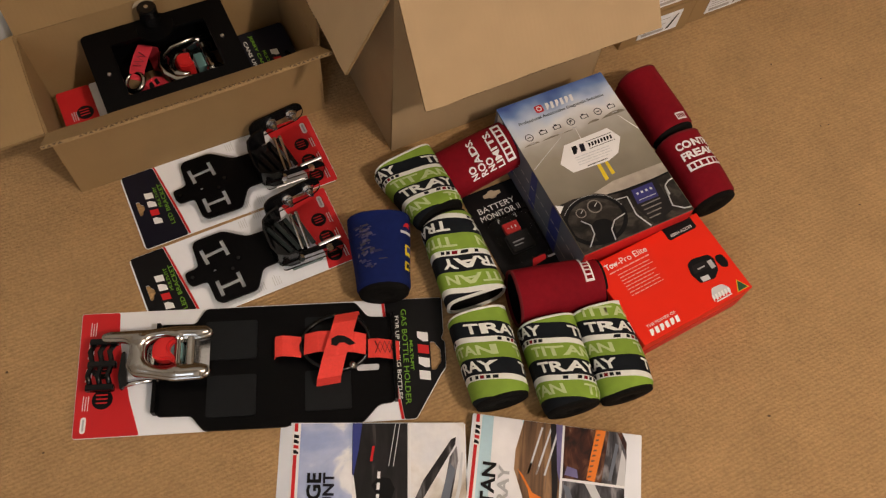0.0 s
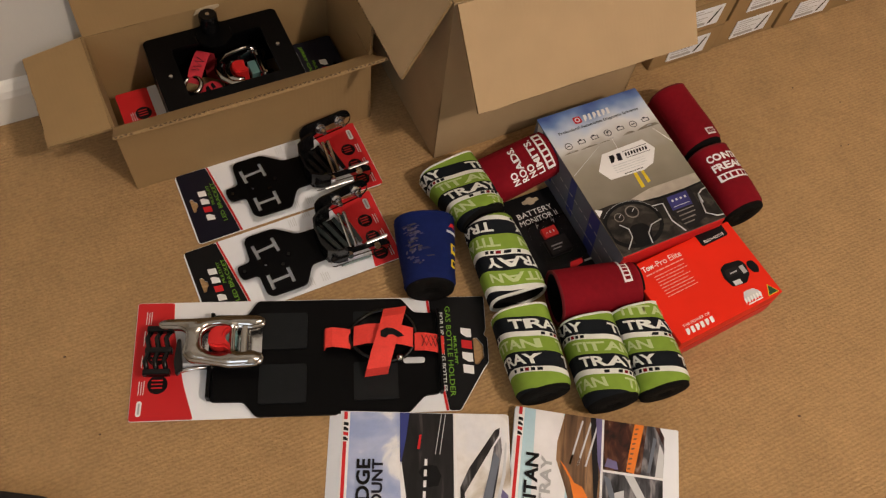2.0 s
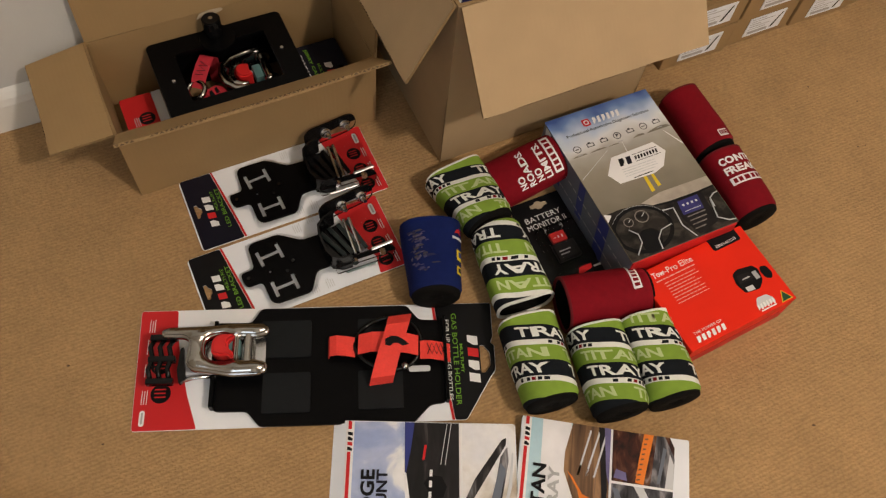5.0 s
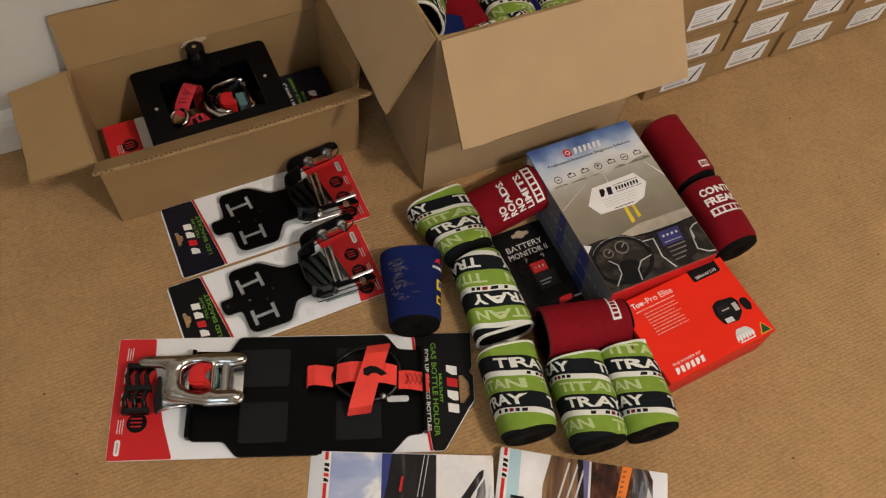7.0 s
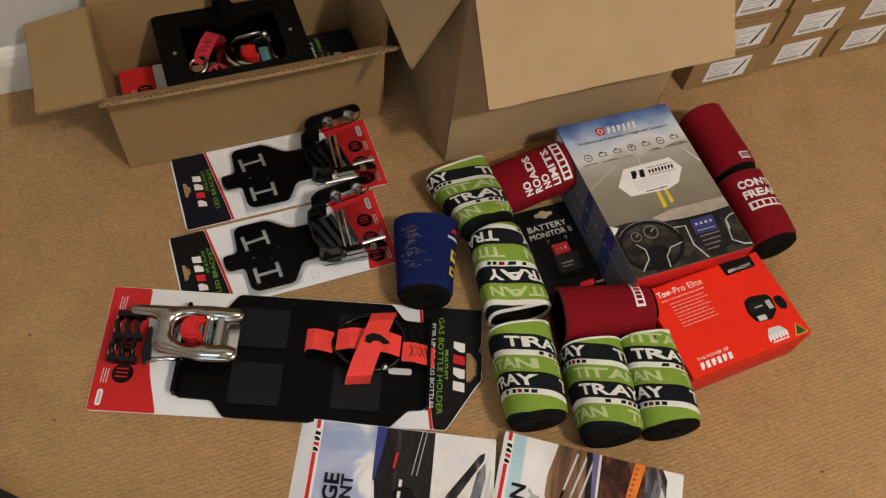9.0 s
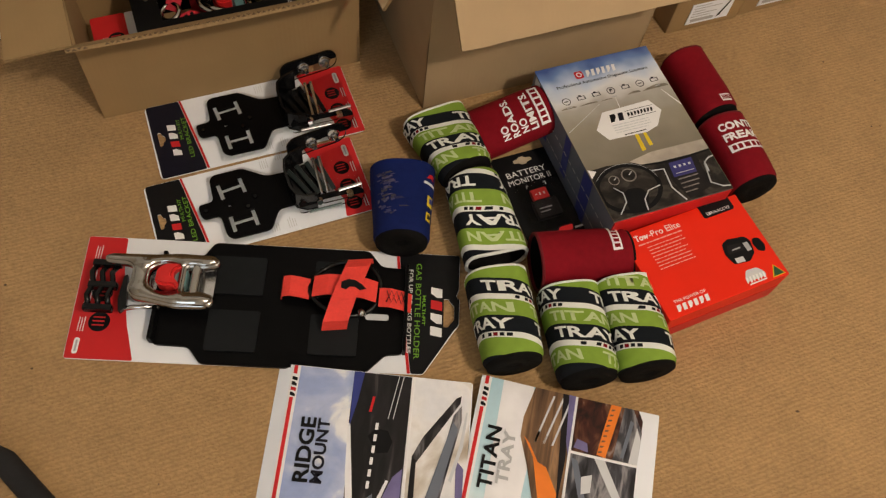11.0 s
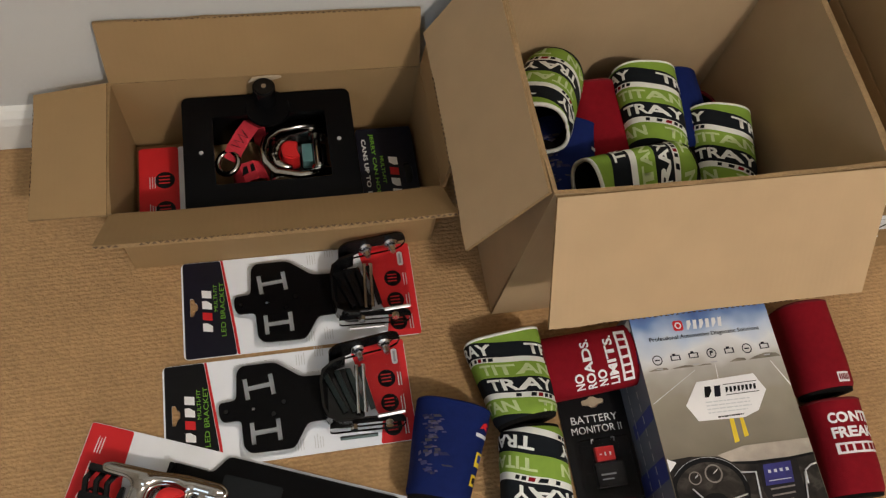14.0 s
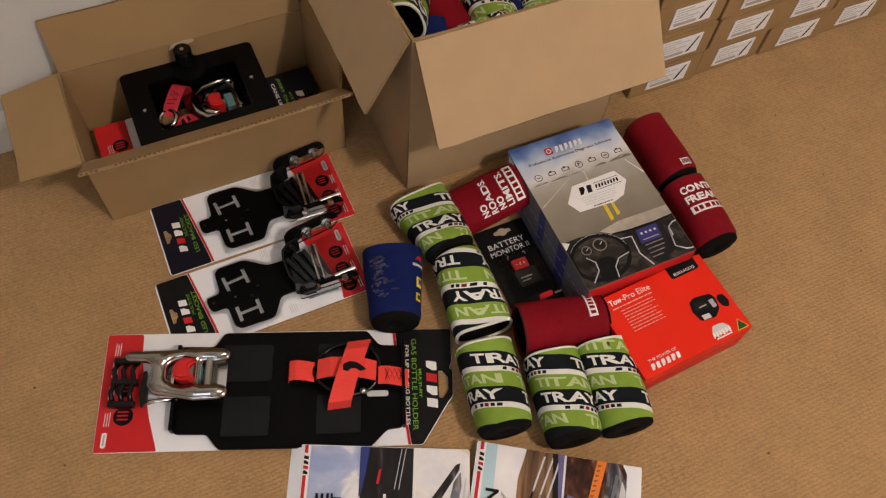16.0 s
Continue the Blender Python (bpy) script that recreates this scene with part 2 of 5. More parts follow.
def part(name, bm, mats, parent=None, label="", smooth=False):
    """Links a bmesh as one mesh object under a thing or a part."""
    me = bpy.data.meshes.new(name)
    bm.to_mesh(me)
    bm.free()
    for m in (mats if isinstance(mats, (list, tuple)) else [mats]):
        me.materials.append(m)
    if smooth:
        me.shade_smooth()
    ob = new(name, me)
    if parent:
        ob.parent = parent
    if label:
        ob["label"] = label
    return ob


def thing(name, m, label, category, group="", kind=""):
    """An Empty at a thing's base, which parents its parts."""
    ob = new(name)
    ob.empty_display_size = 0.02
    ob.matrix_world = m
    return tagged(ob, label, category, group, kind)


def box(bm, x0, x1, y0, y1, z0, z1, m=None, bevel=0.0, index=0):
    r = bmesh.ops.create_cube(bm, size=1.0)
    vs = r["verts"]
    bmesh.ops.transform(bm, verts=vs, matrix=Matrix.LocRotScale(((x0 + x1) / 2, (y0 + y1) / 2, (z0 + z1) / 2), None, (x1 - x0, y1 - y0, z1 - z0)))
    fs = {f for v in vs for f in v.link_faces}
    if bevel:
        es = list({e for v in vs for e in v.link_edges})
        out = bmesh.ops.bevel(bm, geom=es, offset=bevel, segments=2, affect="EDGES", profile=0.7)
        vs = list({v for f in out["faces"] for v in f.verts} | {v for v in vs if v.is_valid})
        fs = {f for v in vs for f in v.link_faces}
    for f in fs:
        f.material_index = index
    if m is not None:
        bmesh.ops.transform(bm, verts=vs, matrix=m)
    return vs


def cyl(bm, r0, r1, length, m=None, seg=24, caps=True, index=0):
    """A cone or cylinder along +z from 0."""
    r = bmesh.ops.create_cone(bm, cap_ends=caps, segments=seg, radius1=r0, radius2=r1, depth=length)
    vs = r["verts"]
    bmesh.ops.translate(bm, verts=vs, vec=(0, 0, length / 2))
    for f in {f for v in vs for f in v.link_faces}:
        f.material_index = index
    if m is not None:
        bmesh.ops.transform(bm, verts=vs, matrix=m)
    return vs


def slab(outer, z0, z1, holes=(), bm=None, index=0):
    """A flat plate with the given outline, and holes through it."""
    bm = bm or bmesh.new()
    edges, rings = [], []
    for ring in (outer, *holes):
        vs = [bm.verts.new((x, y, z1)) for x, y in ring]
        rings.append(vs)
        edges += [bm.edges.new((vs[i], vs[(i + 1) % len(vs)])) for i in range(len(vs))]
    out = bmesh.ops.triangle_fill(bm, use_beauty=True, use_dissolve=False, edges=edges, normal=(0, 0, 1))
    fs = [g for g in out["geom"] if isinstance(g, bmesh.types.BMFace)]
    for f in fs:
        f.material_index = index
    if z1 - z0 > 1e-6:
        for vs in rings:
            low = [bm.verts.new((v.co.x, v.co.y, z0)) for v in vs]
            for i in range(len(vs)):
                j = (i + 1) % len(vs)
                f = bm.faces.new((vs[i], low[i], low[j], vs[j]))
                f.material_index = index
        bmesh.ops.recalc_face_normals(bm, faces=[f for f in bm.faces if f.is_valid])
    return bm


def rounded(x0, x1, y0, y1, r, n=4):
    """The outline of a rectangle with round corners."""
    pts = []
    for cx, cy, a in ((x1 - r, y1 - r, 0), (x0 + r, y1 - r, 90), (x0 + r, y0 + r, 180), (x1 - r, y0 + r, 270)):
        pts += [(cx + r * math.cos(radians(a + 90 * i / n)), cy + r * math.sin(radians(a + 90 * i / n))) for i in range(n + 1)]
    return pts


def smooth_ring(pts, r, n=3):
    """Rounds every corner of an outline by about r."""
    out = []
    for i, p in enumerate(pts):
        p = Vector(p)
        a, c = Vector(pts[i - 1]) - p, Vector(pts[(i + 1) % len(pts)]) - p
        k = min(r, a.length * 0.45, c.length * 0.45)
        a, c = p + a.normalized() * k, p + c.normalized() * k
        for j in range(n + 1):
            t = j / n
            q = a * (1 - t) ** 2 + p * (2 * t * (1 - t)) + c * t * t
            out.append((q.x, q.y))
    return out


def disc(cx, cy, r, n=20, rx=None):
    return [(cx + (rx or r) * math.cos(2 * math.pi * i / n), cy + r * math.sin(2 * math.pi * i / n)) for i in range(n)]


def tube(points, r, closed=False, seg=8, bm=None, index=0, flat=1.0):
    """A round bar through the given places."""
    bm = bm or bmesh.new()
    P = [Vector(p) for p in points]
    rings = []
    for i, p in enumerate(P):
        a = P[i - 1] if (i or closed) else p
        c = P[(i + 1) % len(P)] if (i + 1 < len(P) or closed) else p
        d = (c - a).normalized()
        side = d.cross(Vector((0, 0, 1)))
        side = side.normalized() if side.length > 0.05 else d.cross(Vector((0, 1, 0))).normalized()
        up = side.cross(d)
        rings.append([bm.verts.new(p + side * (r * math.cos(2 * math.pi * k / seg)) + up * (r * flat * math.sin(2 * math.pi * k / seg))) for k in range(seg)])
    pairs = list(zip(rings, rings[1:] + rings[:1])) if closed else list(zip(rings, rings[1:]))
    for a, c in pairs:
        for k in range(seg):
            f = bm.faces.new((a[k], a[(k + 1) % seg], c[(k + 1) % seg], c[k]))
            f.material_index, f.smooth = index, True
    if not closed:
        for ring in (rings[0], rings[-1]):
            bm.faces.new(ring).material_index = index
    bmesh.ops.recalc_face_normals(bm, faces=bm.faces[:])
    return bm


def ribbon(points, width, across, thick=0.0012):
    """A strap of the given width, laid through places; across is its width's direction."""
    bm = bmesh.new()
    P, w = [Vector(p) for p in points], Vector(across).normalized() * (width / 2)
    rows = []
    for i, p in enumerate(P):
        d = (P[min(i + 1, len(P) - 1)] - P[max(i - 1, 0)]).normalized()
        n = d.cross(w).normalized() * thick
        rows.append([bm.verts.new(p - w), bm.verts.new(p + w), bm.verts.new(p + w + n), bm.verts.new(p - w + n)])
    for a, c in zip(rows, rows[1:]):
        for k in range(4):
            bm.faces.new((a[k], a[(k + 1) % 4], c[(k + 1) % 4], c[k]))
    bm.faces.new(rows[0])
    bm.faces.new(rows[-1])
    bmesh.ops.recalc_face_normals(bm, faces=bm.faces[:])
    return bm


TEXT_CACHE = {}


def text_bm(words, width, height, step=0.0, bold=0.0):
    """Flat lettering that fills width by height, centred on the origin; step cuts it for bending along x."""
    key = (words, bold)
    if key not in TEXT_CACHE:
        cu = bpy.data.curves.new("lettering", "FONT")
        cu.body, cu.align_x, cu.resolution_u, cu.offset = words, "CENTER", 3, bold
        ob = bpy.data.objects.new("lettering", cu)
        scene.collection.objects.link(ob)
        bpy.context.view_layer.update()
        me = bpy.data.meshes.new_from_object(ob.evaluated_get(bpy.context.evaluated_depsgraph_get()))
        bpy.data.objects.remove(ob)
        bpy.data.curves.remove(cu)
        TEXT_CACHE[key] = me
    bm = bmesh.new()
    bm.from_mesh(TEXT_CACHE[key])
    xs, ys = [v.co.x for v in bm.verts], [v.co.y for v in bm.verts]
    cx, cy = (min(xs) + max(xs)) / 2, (min(ys) + max(ys)) / 2
    kx, ky = width / (max(xs) - min(xs)), height / (max(ys) - min(ys))
    for v in bm.verts:
        v.co = ((v.co.x - cx) * kx, (v.co.y - cy) * ky, 0)
    if step:
        x = -width / 2 + step
        while x < width / 2:
            bmesh.ops.bisect_plane(bm, geom=bm.verts[:] + bm.edges[:] + bm.faces[:], plane_co=(x, 0, 0), plane_no=(1, 0, 0))
            x += step
    return bm


def lettering(words, width, height, x, y, z, mat, parent, turn=0.0, bold=0.02, name="lettering"):
    bm = text_bm(words, width, height, bold=bold)
    bmesh.ops.transform(bm, verts=bm.verts[:], matrix=pose(x, y, z, 0, 0, turn))
    return part(name, bm, mat, parent)


def bars(rects, z, mat, parent, name="print_bar", turn=None):
    """Plain bars of unreadable print: (x0, x1, y0, y1) each, in one sheet."""
    bm = bmesh.new()
    for x0, x1, y0, y1 in rects:
        bm.faces.new([bm.verts.new((x, y, z)) for x, y in ((x0, y0), (x1, y0), (x1, y1), (x0, y1))])
    if turn is not None:
        bmesh.ops.transform(bm, verts=bm.verts[:], matrix=turn)
    ob = part(name, bm, mat, parent)
    return tagged(ob, kind="stuff") if len(rects) > 1 else ob


def sheet(pts, z, mat, parent, name="print_patch", label=""):
    """A printed patch of the given outline."""
    return part(name, slab(pts, z, z), mat, parent, label)


# ---- the room ----


def setting(name, bm, mat, label, category):
    return tagged(part(name, bm, mat), label, category, kind="structure")


ROOM = pose(0, 0, 0, 0, 0, TURN)
S0, S1, D0, D1, HIGH = -1.3, 3.0, -2.6, 0.990, 2.4


def room_box(name, x0, x1, y0, y1, z0, z1, mat, label, category):
    bm = bmesh.new()
    box(bm, x0, x1, y0, y1, z0, z1)
    ob = setting(name, bm, mat, label, category)
    ob.matrix_world = ROOM
    return ob


bm = bmesh.new()
bmesh.ops.create_grid(bm, x_segments=4, y_segments=4, size=1)
bmesh.ops.transform(bm, verts=bm.verts[:], matrix=ROOM @ Matrix.LocRotScale(((S0 + S1) / 2, (D0 + D1) / 2, 0), None, ((S1 - S0) / 2 + 0.1, (D1 - D0) / 2 + 0.1, 1)))
r = bmesh.ops.extrude_face_region(bm, geom=bm.faces[:])
bmesh.ops.translate(bm, verts=[g for g in r["geom"] if isinstance(g, bmesh.types.BMVert)], vec=(0, 0, -0.02))
bmesh.ops.recalc_face_normals(bm, faces=bm.faces[:])
setting("floor", bm, CARPET, "beige ribbed wool loop-pile carpet", "carpet")
room_box("wall_north", S0 - 0.1, S1 + 0.1, D1, D1 + 0.1, 0, HIGH, WALL, "off-white painted plaster wall behind the cartons", "wall")
# Unseen walls and ceiling, added to close the room and set its bounce.
room_box("wall_south", S0 - 0.1, S1 + 0.1, D0 - 0.1, D0, 0, HIGH, UNSEEN_WALL, "unseen wall closing the room, toned down to limit bounced light", "wall")
room_box("wall_west", S0 - 0.1, S0, D0, D1, 0, HIGH, UNSEEN_WALL, "unseen wall closing the room, toned down to limit bounced light", "wall")
room_box("wall_east", S1, S1 + 0.1, D0, D1, 0, HIGH, UNSEEN_WALL, "unseen wall closing the room, toned down to limit bounced light", "wall")
room_box("ceiling", S0 - 0.1, S1 + 0.1, D0 - 0.1, D1 + 0.1, HIGH, HIGH + 0.1, CEILING, "plain painted plaster ceiling", "ceiling")
bm = bmesh.new()
prof = [(0, 0), (-0.014, 0), (-0.014, 0.05), (-0.011, 0.06), (-0.005, 0.068), (0, 0.072)]
for x in (S0, S1):
    vs = [bm.verts.new((x, D1 + y, z)) for y, z in prof]
    bm.faces.new(vs)
bm.verts.ensure_lookup_table()
for i in range(len(prof)):
    j = (i + 1) % len(prof)
    bm.faces.new((bm.verts[i], bm.verts[j], bm.verts[len(prof) + j], bm.verts[len(prof) + i]))
bmesh.ops.recalc_face_normals(bm, faces=bm.faces[:])
ob = setting("baseboard", bm, TRIM, "white painted skirting board along the wall", "baseboard")
ob.matrix_world = ROOM

# ---- cartons ----


def mm(pts):
    return [(x / 1000, y / 1000) for x, y in pts]


THICK = 0.004


def board(name, parent, p0, along, up, width, height, mat, thick=THICK, inset=(0.0, 0.0), rough_edge=True):
    """One panel of corrugated board from p0, width along one way and height along the other, with slightly bowed, worn edges."""
    along, up = Vector(along).normalized(), Vector(up).normalized()
    out = along.cross(up).normalized()
    rnd = random.Random(int(width * 1000 + height * 7000))
    bm = bmesh.new()
    nx = 12
    front, back = [], []
    for j, v in enumerate((0.0, 0.5, 1.0)):
        fr, bk = [], []
        for i in range(nx + 1):
            t = i / nx
            a = inset[0] * v + t * (width - (inset[0] + inset[1]) * v)
            wob = (rnd.random() - 0.5) * 0.0016 if j == 2 else 0.0
            bow = 0.0025 * math.sin(math.pi * t) * v
            q = Vector(p0) + along * a + up * (v * height + wob) + out * bow
            fr.append(bm.verts.new(q + out * (thick / 2)))
            bk.append(bm.verts.new(q - out * (thick / 2)))
        front.append(fr)
        back.append(bk)
    for j in range(2):
        for i in range(nx):
            bm.faces.new((front[j][i], front[j][i + 1], front[j + 1][i + 1], front[j + 1][i]))
            bm.faces.new((back[j][i + 1], back[j][i], back[j + 1][i], back[j + 1][i + 1]))
    for i in range(nx):
        bm.faces.new((front[2][i], front[2][i + 1], back[2][i + 1], back[2][i])).material_index = 1
        bm.faces.new((front[0][i + 1], front[0][i], back[0][i], back[0][i + 1])).material_index = 1
    for i in (0, nx):
        for j in range(2):
            bm.faces.new((front[j][i], front[j + 1][i], back[j + 1][i], back[j][i])).material_index = 1
    bmesh.ops.recalc_face_normals(bm, faces=bm.faces[:])
    return part(name, bm, [mat, KRAFT_EDGE], parent)


def flutes(parent, p0, along, up, width, count):
    """Dark triangles along a cut edge, painting the shade in the corrugated core's hollows."""
    along, up = Vector(along).normalized(), Vector(up).normalized()
    out = along.cross(up).normalized()
    bm = bmesh.new()
    step = width / count
    for i in range(count):
        a = Vector(p0) + along * (step * (i + 0.12)) + up * 0.0004
        side = -1 if i % 2 else 1
        tri = [a - out * (0.0013 * side), a + along * (step * 0.95) - out * (0.0013 * side), a + along * (step * 0.48) + out * (0.0013 * side)]
        bm.faces.new([bm.verts.new(q) for q in tri])
    return part("flute_hollow", bm, KRAFT_DARK, parent)


def carton(name, s0, s1, d0, d1, high, mat, flaps, label):
    """An open carton: four walls, bottom, and flaps given as (side, length, lean); lean 0 stands up, 90 lies outward, 150 hangs."""
    root = thing(name, ROOM, label, "box", "open cartons by the wall")
    w, dp = s1 - s0, d1 - d0
    sides = {"front": ((s0, d0), (1, 0), w, (0, -1)), "back": ((s1, d1), (-1, 0), w, (0, 1)),
             "left": ((s0, d1), (0, -1), dp, (-1, 0)), "right": ((s1, d0), (0, 1), dp, (1, 0))}
    bm = bmesh.new()
    box(bm, s0 + THICK, s1 - THICK, d0 + THICK, d1 - THICK, 0.001, 0.006)
    part("bottom_panel", bm, mat, root)
    for side, ((x, y), along, length, out) in sides.items():
        a, o = Vector((*along, 0)), Vector((*out, 0))
        board(side + "_panel", root, Vector((x, y, 0.0005)) - o * (THICK / 2), a, (0, 0, 1), length, high, mat)
    for side, length, lean, inset in flaps:
        (x, y), along, wide, out = sides[side]
        a, o = Vector((*along, 0)), Vector((*out, 0))
        up = Vector((0, 0, 1)) * math.cos(radians(lean)) + o * math.sin(radians(lean))
        p0 = Vector((x, y, high + 0.0008)) + o * (0.003 if lean > 100 else 0.0) + a * 0.002
        flap = board(side + "_flap", root, p0, a, up, wide - 0.004, length, mat, inset=inset)
        flutes(flap, p0 + up * length + a * inset[0], a, up, wide - 0.004 - inset[0] - inset[1], int(wide / 0.006))
    return root


carton("cardboard_carton", 0.022, 0.382, 0.795, 0.966, 0.137, KRAFT,
       (("front", 0.084, 47, (-0.002, 0.001)), ("back", 0.082, 12, (0.004, 0.002)), ("left", 0.081, 98, (0.002, 0.008)), ("right", 0.078, 4, (0.004, 0.002))),
       "open brown corrugated carton with parts packed inside")
carton("cardboard_carton", 0.441, 0.785, 0.686, 0.965, 0.314, KRAFT_PALE,
       (("front", 0.134, 138, (-0.003, 0.007)), ("left", 0.126, 152, (0.004, 0.0)), ("right", 0.13, 172, (0.003, 0.003)), ("back", 0.012, 2, (0, 0))),
       "tall open pale brown carton full of can coolers")

# torn paper where tape was pulled off the low carton's back fold
torn = bpy.data.objects["back_panel"]
bm = slab(smooth_ring(mm([(176, 138), (186, 142), (205, 141), (216, 145), (214, 149), (198, 150), (182, 148)]), 0.002), 0.0, 0.0008)
bmesh.ops.transform(bm, verts=bm.verts[:], matrix=pose(0, 0.9610, -0.009, 90, 0, 0))
part("torn_paper", bm, material("torn_paper", (0.55, 0.44, 0.30), 0.9, spread=0.15, scale=200), torn, "pale torn paper patch")

# ---- the stack of small cartons ----


def small_carton(place, turn):
    root = thing("small_carton", place @ pose(0, 0, 0, 0, 0, turn), "closed brown carton with a white shipping label, stacked by the wall", "box", "stacked small cartons")
    bm = bmesh.new()
    box(bm, 0, 0.130, 0, 0.22, 0, 0.0645, bevel=0.002)
    part("carton_body", bm, KRAFT, root)
    bm = bmesh.new()
    box(bm, 0.0005, 0.1295, -0.0008, 0.03, 0.0625, 0.0652)
    part("lid_edge", bm, KRAFT_EDGE, root)
    bm = bmesh.new()
    box(bm, 0.030, 0.106, -0.0022, -0.001, 0.012, 0.053)
    lab = part("shipping_label", bm, PAPER, root, "white printed paper label")
    lines = [(0.034, 0.034 + k, 0.049 - 0.0055 * i, 0.0505 - 0.0055 * i) for i, k in enumerate((0.03, 0.05, 0.022, 0.045, 0.036, 0.04))]
    bars([(0.036, 0.078, 0.0165, 0.022)] + lines, 0.0026, GREY, lab, turn=Matrix.Rotation(radians(90), 4, "X"))
    swoosh = slab([(0.082, 0.017), (0.088, 0.019), (0.093, 0.031), (0.100, 0.049), (0.096, 0.047), (0.090, 0.034), (0.085, 0.024)], 0.0028, 0.0028)
    bmesh.ops.transform(swoosh, verts=swoosh.verts[:], matrix=Matrix.Rotation(radians(90), 4, "X"))
    part("label_mark", swoosh, BLACK, lab)
    return root


rnd = random.Random(4)
first = None
for col in range(7):
    for row in range(7 if col < 3 else 6):
        m = ROOM @ pose(0.854 + 0.1340 * col + rnd.uniform(-0.002, 0.002), 0.718 + rnd.uniform(-0.003, 0.003), 0.0005 + 0.0656 * row, 0, 0, rnd.uniform(-0.7, 0.7))
        if first is None:
            first = small_carton(m, 0)
        else:
            copy_thing(first, m)

# ---- can coolers ----


def cooler(place, length, wide_open, high_open, wide_base, high_base, skin, label, spin=0.0, rest=0.0, crush=0.0, phase=0.19):
    """A neoprene can cooler on its side: base at the origin, opening along +y. The skin names its print."""
    root = thing("can_cooler", place, label, "can cooler", "neoprene can coolers")
    N, M, wall = 40, 24, 0.0035

    def section(t, a, shrink=0.0):
        k = t * t * (3 - 2 * t)
        w = wide_base + (wide_open - wide_base) * k - shrink
        h = high_base + (high_open - high_base) * k - shrink
        lift = high_base + (high_open - high_base) * k
        edge = min(1.0, t / 0.04) if t < 0.04 else 1.0
        w, h = w * (0.94 + 0.06 * edge), h * (0.94 + 0.06 * edge)
        dent = 1.0 - crush * k * max(0.0, math.sin(a)) ** 3
        c, n = math.cos(a), math.sin(a)
        soft = 1.0 - (0.26 if skin == "green" else 0.16) * min(1.0, t / 0.3)
        return Vector((math.copysign(w * abs(c) ** soft, c), length * t, lift + rest + math.copysign(h * abs(n) ** soft, n) * dent))

    def skew(a):
        """The printed stripes run slightly askew round the sleeve."""
        return 0.28 * wide_base / length * math.sin(a - math.pi / 2) if skin == "green" else 0.0

    if skin == "green":
        bands = [(phase + 0.445 * k + at, m) for k in range(-2, 3) for at, m in ((0.0, 0), (0.065, 2), (0.255, 1))]
        mats = [NEO_WHITE, NEO_GREEN, NEO_BLACK]
    elif skin == "blue":
        bands, mats = [(-1.0, 0)], [NEO_BLUE]
    else:
        bands, mats = [(-1.0, 0)], [NEO_RED]
    cuts = sorted({round(i / M, 4) for i in range(-4, M + 5)} | {t for t, _ in bands if -0.15 < t < 1.15})
    bm = bmesh.new()
    turns = [2 * math.pi * k / N for k in range(N)]
    along = [[min(1.0, max(0.0, t + skew(a))) for a in turns] for t in cuts]
    ring = [[bm.verts.new(section(t, a)) for t, a in zip(row, turns)] for row in along]
    for i in range(len(cuts) - 1):
        mid = (cuts[i] + cuts[i + 1]) / 2
        index = [m for t, m in bands if t <= mid][-1]
        for k in range(N):
            j = (k + 1) % N
            if along[i][k] == along[i + 1][k] and along[i][j] == along[i + 1][j]:
                continue
            f = bm.faces.new((ring[i][k], ring[i][j], ring[i + 1][j], ring[i + 1][k]))
            f.material_index, f.smooth = index, True
    bmesh.ops.delete(bm, geom=[v for v in bm.verts if not v.link_faces], context="VERTS")
    bmesh.ops.remove_doubles(bm, verts=bm.verts[:], dist=1e-6)
    bmesh.ops.recalc_face_normals(bm, faces=bm.faces[:])
    part("sleeve", bm, mats, root)
    bm = bmesh.new()
    tin = [i / 10 for i in range(1, 11)]
    inner = [[bm.verts.new(section(t, 2 * math.pi * k / N, wall)) for k in range(N)] for t in tin]
    for i in range(len(tin) - 1):
        for k in range(N):
            bm.faces.new((inner[i][k], inner[i + 1][k], inner[i + 1][(k + 1) % N], inner[i][(k + 1) % N])).smooth = True
    part("lining", bm, FOAM, root)
    lip = tube([(section(1.0, 2 * math.pi * k / N, wall * 0.5)) for k in range(N)], wall * 0.7, closed=True, seg=6)
    part("rim", lip, {"green": NEO_WHITE, "blue": NEO_BLUE}.get(skin, SEAM), root)
    bm = bmesh.new()
    prof = [(1.0, 0.001), (0.97, -0.0035), (0.30, -0.004), (0.24, -0.0015), (0.0, -0.0015)]
    rows = [[bm.verts.new((wide_base * 0.94 * r * math.cos(2 * math.pi * k / N), y, high_base + rest + high_base * 0.94 * r * math.sin(2 * math.pi * k / N))) for k in range(N)] for r, y in prof[:-1]]
    for a, c in zip(rows, rows[1:]):
        for k in range(N):
            bm.faces.new((a[k], c[k], c[(k + 1) % N], a[(k + 1) % N])).smooth = True
    bm.faces.new(rows[-1])
    bmesh.ops.recalc_face_normals(bm, faces=bm.faces[:])
    part("base_disc", bm, FOAM, root, "black foam base")

    radius = (wide_base + high_base + wide_open + high_open) / 4

    def wrap(bm, t0, a0, lift):
        """Bends flat lettering round the sleeve: x runs round, y along."""
        for v in bm.verts:
            x, y = (v.co.x, v.co.y)
            a = a0 - x / radius
            t = t0 + y / length + skew(a)
            v.co = section(min(max(t, 0), 1), a, -lift)
        return bm

